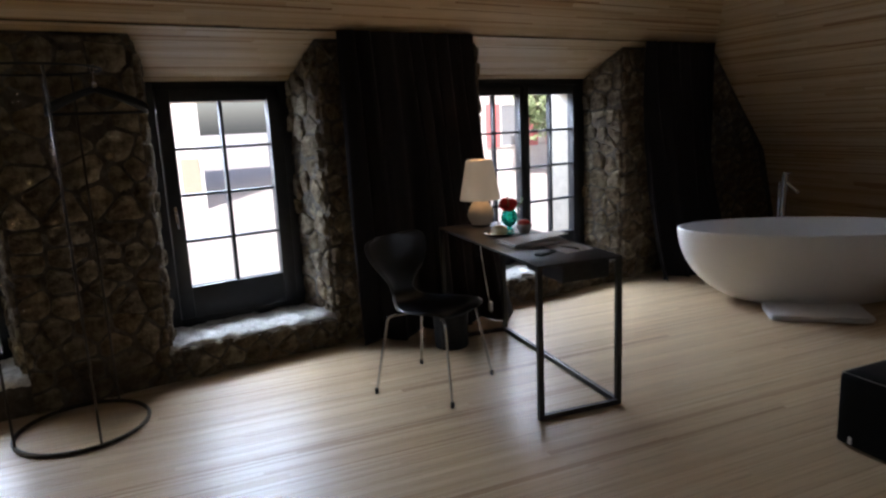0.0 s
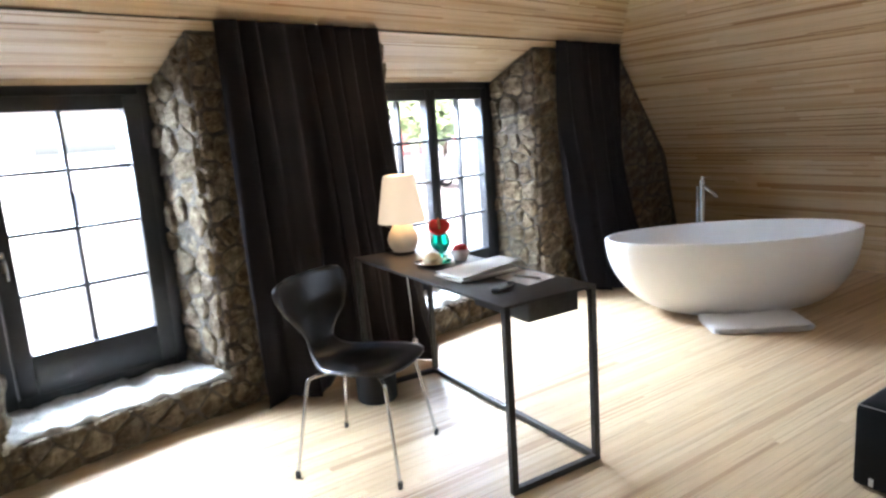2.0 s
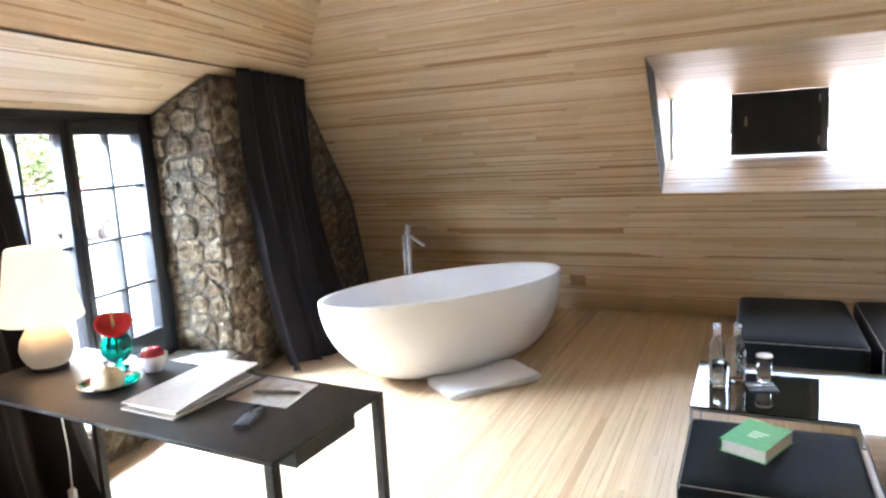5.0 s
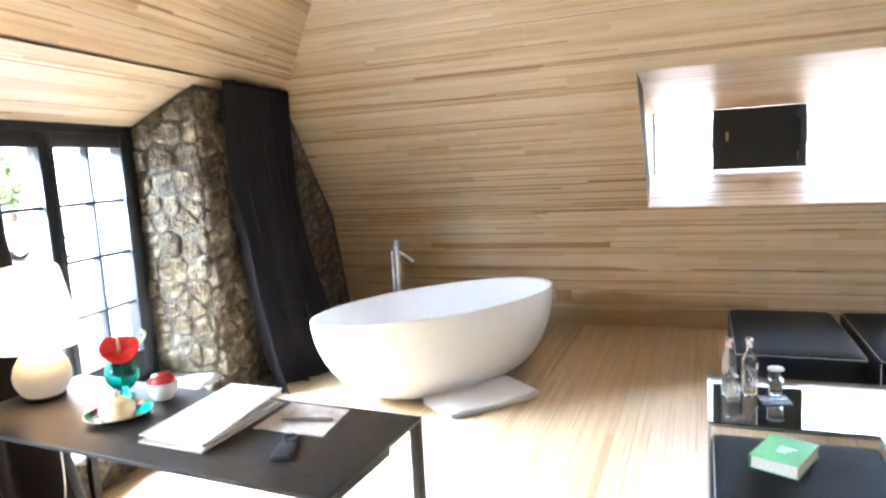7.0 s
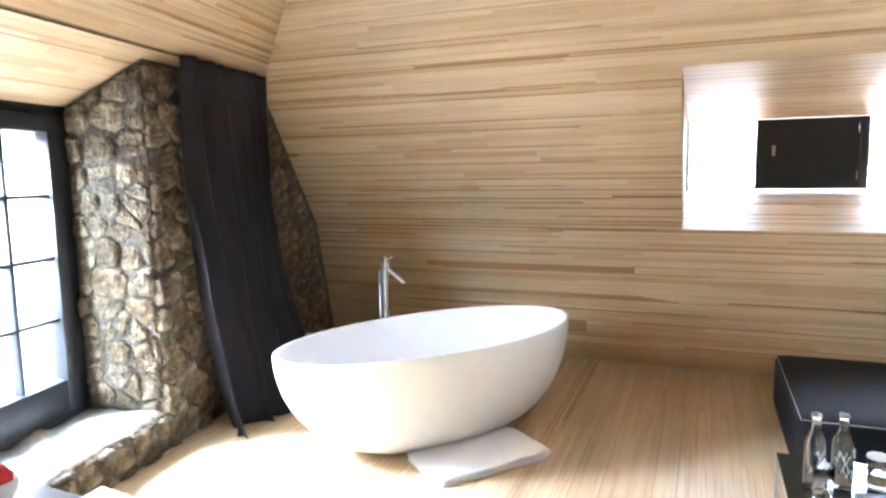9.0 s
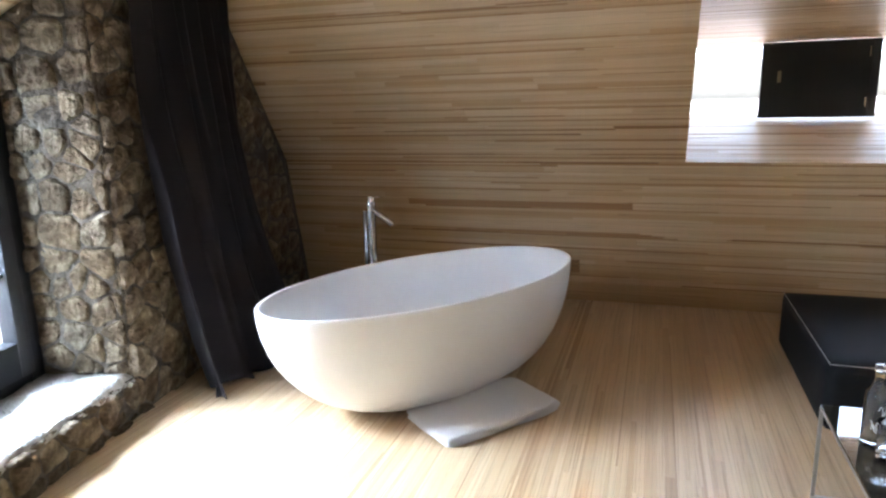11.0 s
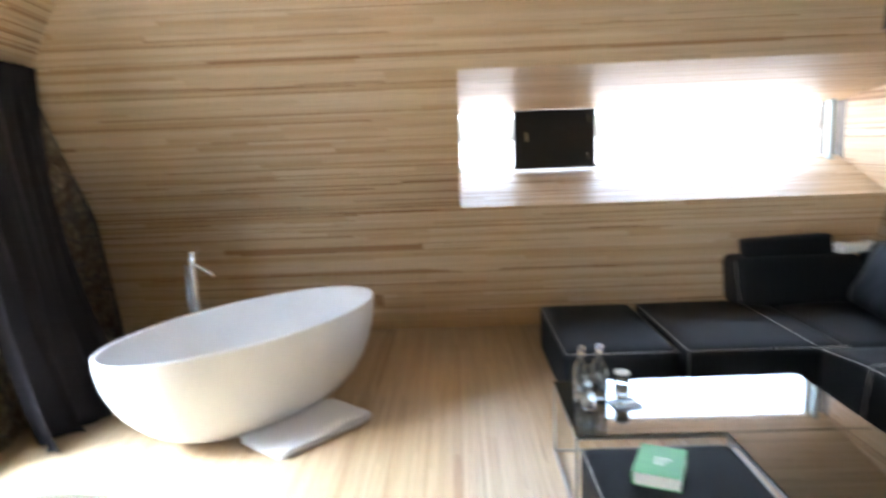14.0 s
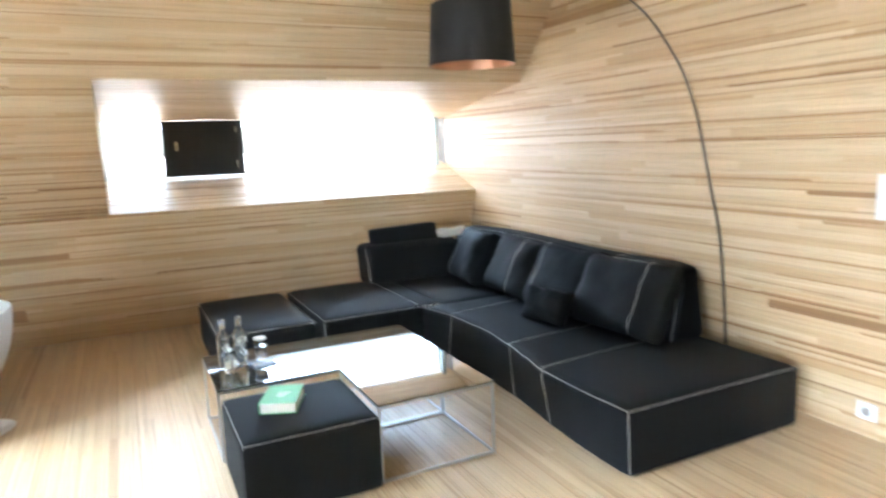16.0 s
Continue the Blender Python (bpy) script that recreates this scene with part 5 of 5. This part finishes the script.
part("shoulder", shoulder, RUBBER, hang, "wide moulded black shoulder", 60)
part("trouser_bar", tube([(-0.205, 0.018, -0.208), (0.205, 0.018, -0.208)], 0.0075, 8), RUBBER, hang, smooth=60)

# ---- outside ----
tagged(part("ground", new_box((-600, -600, -0.9), (600, 600, -0.6)), STREET), "pale sunlit paved street", "ground", "", "structure")
STREET_Z = -0.6


def house(x0, x1, y, height, windows, name="house"):
    h = thing(name, pose(0, y, STREET_Z), "pale rendered town house with red window shutters", "house")
    part("wall", new_box((x0, 0, 0), (x1, 8, height)), RENDER, h)
    part("roof", prism([(x0 - 0.4, -0.5), (x1 + 0.4, -0.5), (x1 + 0.4, 8.5), (x0 - 0.4, 8.5)], height, height + 0.4), BARK, h)
    for x, z, w, t, red in windows:
        w_ = part("window", new_box((x, -0.03, z), (x + w, 0.05, z + t)), DARK_GLASS, h)
        part("window_frame", frame_bars(bmesh.new(), x - 0.06, x + w + 0.06, z - 0.06, z + t + 0.06, 0.06, 0.06, 0.06, 0.06, -0.07, 0.0), WHITE_PLASTIC, w_)
        if red:
            for s in (x - 0.66, x + w + 0.08):
                part("shutter", new_box((s, -0.09, z - 0.05), (s + 0.58, -0.04, z + t + 0.05), 0.01), RED_SHUTTER, w_, "red painted shutter")
    return h


house(4.5, 30, 23.0, 12.5, [(x, z, 0.9, 1.5, True) for x in (6.2, 9.3, 12.0, 14.6, 17.6, 21.0) for z in (1.0, 4.0)])
h2_ = house(-14, 1.05, 19.0, 12.5, [(-0.62, 2.1, 0.5, 0.9, False), (-0.35, 3.4, 0.42, 0.8, False), (-4, 1.0, 1, 1.5, False), (-8, 1.0, 1, 1.5, False)])
part("door", new_box((0.5, -0.05, 0.4), (0.95, 0.02, 1.35), 0.01), BROWN_DOOR, h2_, "brown painted door")


def tree(x, y, height, crown, seed):
    t = thing("tree", pose(x, y, STREET_Z), "leafy green street tree in full leaf", "tree")
    rng = random.Random(seed)
    bm = tube([(0, 0, 0), (0.05, 0, height * 0.3), (0.0, 0.05, height * 0.55)], [0.14, 0.11, 0.07], 8)
    for k in range(7):
        a, r = k * 2.4, crown * rng.uniform(0.5, 0.8)
        tube([(0, 0, height * (0.3 + 0.03 * k)), (r * 0.5 * math.cos(a), r * 0.5 * math.sin(a), height * (0.5 + 0.03 * k)), (r * math.cos(a), r * math.sin(a), height * (0.6 + 0.04 * k))], [0.05, 0.035, 0.015], 6, bm=bm)
    part("trunk", bm, BARK, t, smooth=60)
    verts, faces = [], []
    for _ in range(3200):
        d = Vector((rng.gauss(0, 1), rng.gauss(0, 1), rng.gauss(0, 1))).normalized() * crown * rng.uniform(0.45, 1.0) ** 0.6
        lump = 0.72 + 0.5 * noise.noise((d.x * 1.1 + seed, d.y * 1.1, d.z * 1.1))
        c = Vector((d.x * lump, d.y * lump, height * 0.68 + d.z * lump * 1.1))
        u = Vector((rng.gauss(0, 1), rng.gauss(0, 1), rng.gauss(0, 1))).normalized() * 0.11
        w = u.orthogonal().normalized() * 0.06
        k = len(verts)
        verts += [c - u, c + w, c + u, c - w]
        faces.append((k, k + 1, k + 2, k + 3))
    me = bpy.data.meshes.new("crown")
    me.from_pydata([tuple(v) for v in verts], [], faces)
    me.materials.append(LEAF)
    cr = new("crown", me)
    cr.parent = t
    return t


tree(12.6, 20.5, 4.2, 1.6, 5)
tree(13.9, 21.2, 3.4, 1.2, 9)


def car(x, y, rz, label):
    c = thing("car", pose(x, y, STREET_Z, 0, 0, rz), label, "car", "cars in the street")
    side = [(-2.1, 0.35), (-2.1, 0.75), (-1.9, 0.9), (-1.2, 0.95), (-0.7, 1.38), (0.9, 1.4), (1.55, 0.98), (2.05, 0.85), (2.15, 0.6), (2.1, 0.32)]
    bm = prism([(a, b) for a, b in side], -0.82, 0.82)
    for v in bm.verts:
        v.co = Vector((v.co.x, v.co.z * (0.82 if v.co.y > 1.0 else 1.0), v.co.y))
    bmesh.ops.bevel(bm, geom=list(bm.edges), offset=0.06, segments=2, affect="EDGES")
    part("body", bm, CAR_PAINT, c, smooth=40)
    for s in (-1, 1):
        part("side_window", new_box((-0.75, 0.74 * s - 0.03, 0.99), (0.95, 0.74 * s + 0.03, 1.28), 0.02), DARK_GLASS, c)
        for wx in (-1.3, 1.35):
            w = part("wheel", lathe([(0, -0.1), (0.3, -0.1), (0.33, -0.07), (0.33, 0.07), (0.3, 0.1), (0, 0.1)], 24), RUBBER, c, smooth=40, m=pose(wx, 0.76 * s, 0.33, 90))
            part("rim", lathe([(0, -0.105), (0.2, -0.105), (0.21, 0.105), (0, 0.105)], 20), SILVER, w, smooth=40)
    return c


car(13.9, 18.6, 4, "grey parked car in the street")


# ---- stones of the north wall ----
def clip_half(poly, p, n):
    """The part of a convex outline on the side of p that n points away from."""
    out = []
    for i, a in enumerate(poly):
        b = poly[(i + 1) % len(poly)]
        da, db = (a - p).dot(n), (b - p).dot(n)
        if da <= 0:
            out.append(a)
        if da * db < 0:
            out.append(a + (b - a) * (da / (da - db)))
    return out


def stone_cells(region, seed, step=0.15):
    rng = random.Random(seed)
    xs, ys = [p[0] for p in region], [p[1] for p in region]
    pts, y = [], min(ys) - step * 0.5
    while y < max(ys) + step:
        h = rng.uniform(0.48, 1.1) * step
        x = min(xs) - step * rng.uniform(0.2, 1)
        while x < max(xs) + step:
            w = rng.uniform(0.6, 1.9) * step
            pts.append(Vector((x + w / 2, y + h / 2 + rng.uniform(-0.14, 0.14) * step)))
            if rng.random() < 0.22:
                pts.append(Vector((x + w, y + rng.uniform(0, 1) * h)))
            x += w
        y += h
    cells = []
    for i, p in enumerate(pts):
        poly = [Vector(r) for r in region]
        for j, q in enumerate(pts):
            if i != j and (p - q).length < step * 3.2:
                poly = clip_half(poly, (p + q) / 2, q - p)
                if len(poly) < 3:
                    break
        if len(poly) >= 3:
            cells.append(poly)
    return cells


def stone_mesh(poly, rng, depth):
    """A rough field stone: a worn, ragged outline, rounded shoulders, a lumpy face."""
    c = sum(poly, Vector((0, 0))) / len(poly)
    size = sum((p - c).length for p in poly) / len(poly)
    gap = rng.uniform(0.004, 0.013)
    k = max(0.2, 1 - gap / size)
    ring = [c + (p - c) * k for p in poly]
    rough = []
    for i, a in enumerate(ring):
        b = ring[(i + 1) % len(ring)]
        if (b - a).length < 0.008:
            continue
        rough.append(a)
        if (b - a).length > 0.045:
            rough.append(a + (b - a) * rng.uniform(0.3, 0.7) + (c - a).normalized() * rng.uniform(-0.006, 0.010))
    cut = []
    for i, a in enumerate(rough):
        b = rough[(i + 1) % len(rough)]
        e = rng.uniform(0.18, 0.36)
        cut += [a + (b - a) * e, b + (a - b) * e]
    if len(cut) < 5 or size < 0.018:
        return None
    lift = rng.uniform(0.014, 0.040) * min(1, size / 0.055)
    tilt = (rng.uniform(-0.13, 0.13), rng.uniform(-0.13, 0.13))
    flat = rng.uniform(0.62, 0.86)
    verts, faces, n = [], [], len(cut)
    for s, z, jit in ((1.0, -depth, 0), (0.985, lift * 0.4, 0.003), (0.93, lift * 0.8, 0.004), (flat, lift, 0.004), (flat * 0.5, lift * 1.05, 0.006)):
        for p in cut:
            q = c + (p - c) * s
            t = (q - c).x * tilt[0] + (q - c).y * tilt[1]
            verts.append((q.x - c.x + rng.uniform(-jit, jit) * 0.6, q.y - c.y + rng.uniform(-jit, jit) * 0.6, z + (t if z > 0 else 0) + rng.uniform(-jit, jit) * 0.7))
    verts.append((0, 0, lift * rng.uniform(0.9, 1.3)))
    for r in range(4):
        for i in range(n):
            j = (i + 1) % n
            faces.append((r * n + i, r * n + j, (r + 1) * n + j, (r + 1) * n + i))
    for i in range(n):
        faces.append((4 * n + i, 4 * n + (i + 1) % n, 5 * n))
    me = bpy.data.meshes.new("stone")
    me.from_pydata(verts, [], faces)
    me.polygons.foreach_set("use_smooth", [f.index >= n for f in me.polygons])
    me.materials.append(STONE)
    return c, me


def mortar_bed(parent, m, region, seed, inverse, cell=0.018):
    """The lumpy lime mortar between the stones, smeared over their edges."""
    xs, ys = [p[0] for p in region], [p[1] for p in region]
    nx, ny = int((max(xs) - min(xs)) / cell) + 1, int((max(ys) - min(ys)) / cell) + 1
    bm = bmesh.new()
    grid = [[bm.verts.new((min(xs) + (max(xs) - min(xs)) * i / nx, min(ys) + (max(ys) - min(ys)) * j / ny, 0)) for i in range(nx + 1)] for j in range(ny + 1)]
    for j in range(ny):
        for i in range(nx):
            bm.faces.new((grid[j][i], grid[j][i + 1], grid[j + 1][i + 1], grid[j + 1][i]))
    corners = [Vector(p) for p in region]
    middle = sum(corners, Vector((0, 0))) / len(corners)
    sides = []
    for a, b in zip(corners, corners[1:] + corners[:1]):
        n = Vector(((b - a).y, -(b - a).x)).normalized()
        n = n if (middle - a).dot(n) < 0 else -n
        sides.append((a, n))
        bmesh.ops.bisect_plane(bm, geom=bm.verts[:] + bm.edges[:] + bm.faces[:], dist=1e-5, plane_co=(a.x, a.y, 0), plane_no=(n.x, n.y, 0), clear_outer=True)
    for v in bm.verts:
        p = Vector((v.co.x, v.co.y))
        edge = min(1.0, max(0.0, min((a - p).dot(n) for a, n in sides)) / 0.03)
        v.co.z = 0.002 + edge * (0.009 + 0.012 * noise.noise((p.x * 8, p.y * 8, seed)) + 0.006 * noise.noise((p.x * 25, p.y * 25, seed + 4)))
    bed = part("mortar_bed", bm, MORTAR, parent, smooth=180)
    bed.matrix_parent_inverse, bed.matrix_basis = inverse, m


def lay_stones(parent, m, region, seed, step=0.15, depth=0.02, margin=0.0):
    """Stones bedded in mortar over an outline in the plane of m (x, y in it, z out of the wall)."""
    rng = random.Random(seed)
    inverse = parent.matrix_basis.inverted()
    mortar_bed(parent, m, region, seed, inverse)
    for poly in stone_cells([(x - margin if x > 4.8 else x, y) for x, y in region], seed, step):
        made = stone_mesh(poly, rng, depth)
        if made:
            c, me = made
            ob = new("stone", me)
            ob.parent = parent
            ob.matrix_parent_inverse = inverse
            ob.matrix_basis = m @ pose(c.x, c.y, 0)


FACE = NORTH @ axes((0, 0, 0), (1, 0, 0), (0, 0, 1))
H0 = head_z(0) - 0.012
lay_stones(piers[0], FACE, [(O0[1] - 0.005, 0.0), (O1[0] + 0.005, 0.0), (O1[0] + 0.005, H0), (O0[1] - 0.005, H0)], 31, 0.155)
lay_stones(piers[1], FACE, [(O1[1] - 0.005, 0.0), (1.5, 0.0), (1.5, H0), (O1[1] - 0.005, H0)], 32, 0.125)
lay_stones(piers[1], FACE, [(2.0, 0.0), (O2[0] + 0.005, 0.0), (O2[0] + 0.005, H0), (2.0, H0)], 36, 0.125)
lay_stones(piers[2], FACE, [(O2[1] - 0.008, 0.0), (5.98, 0.0), (5.62, 0.99), (4.9, H0), (O2[1] - 0.008, H0)], 33, 0.165, margin=0.06)
lay_stones(aprons[0], FACE, [(O1[0] + 0.006, 0.0), (O1[1] - 0.006, 0.0), (O1[1] - 0.006, SILL_Z - 0.02), (O1[0] + 0.006, SILL_Z - 0.02)], 34, 0.13)
lay_stones(aprons[1], FACE, [(O2[0] + 0.006, 0.0), (O2[1] - 0.009, 0.0), (O2[1] - 0.009, SILL_Z - 0.02), (O2[0] + 0.006, SILL_Z - 0.02)], 35, 0.13)


def reveal(parent, p, q, seed, flip):
    """Stones on a window's side wall, from its face p to the frame q."""
    d = Vector((q[0] - p[0], q[1] - p[1], 0))
    L = d.length - 0.012
    lo, za, zb = SILL_Z, head_z(p[1]) - 0.012, head_z(q[1]) - 0.008
    if flip:
        lay_stones(parent, NORTH @ axes((p[0], p[1], 0), d, (0, 0, 1)), [(0, lo), (L, lo), (L, zb), (0, za)], seed, 0.145)
    else:
        lay_stones(parent, NORTH @ axes((q[0], q[1], 0), -d, (0, 0, 1)), [(0.012, lo), (d.length, lo), (d.length, za), (0.012, zb)], seed, 0.145)


reveal(piers[0], (O0[1], 0), (W0[1], HEAD_V), 45, False)
reveal(piers[0], (O1[0], 0), (W1[0], HEAD_V), 41, True)
reveal(piers[1], (O1[1], 0), (W1[1], HEAD_V), 42, False)
reveal(piers[1], (O2[0], 0), (W2[0], HEAD_V), 43, True)
reveal(piers[2], (O2[1], 0), (W2[1], HEAD_V), 44, False)

# ---- wooden strips of walls, floor and ceilings ----
for backing, m, plan, material, pieces in LATER:
    single = [p for p in plan if pieces and pieces((p[0] + p[2]) / 2, (p[1] + p[3]) / 2)][:300]
    chosen = set(single)
    inverse = backing.matrix_basis.inverted()
    rest = new("strips", strip_mesh("strips", [p for p in plan if p not in chosen], material))
    rest.parent, rest.matrix_parent_inverse, rest.matrix_basis = backing, inverse, m
    rest["kind"] = "stuff"
    for x0, y0, x1, y1, lift, dark in single:
        s = new("plank", strip_mesh("plank", [(0, 0, x1 - x0, y1 - y0, lift, dark)], material))
        s.parent, s.matrix_parent_inverse, s.matrix_basis = backing, inverse, m @ pose(x0, y0, 0)
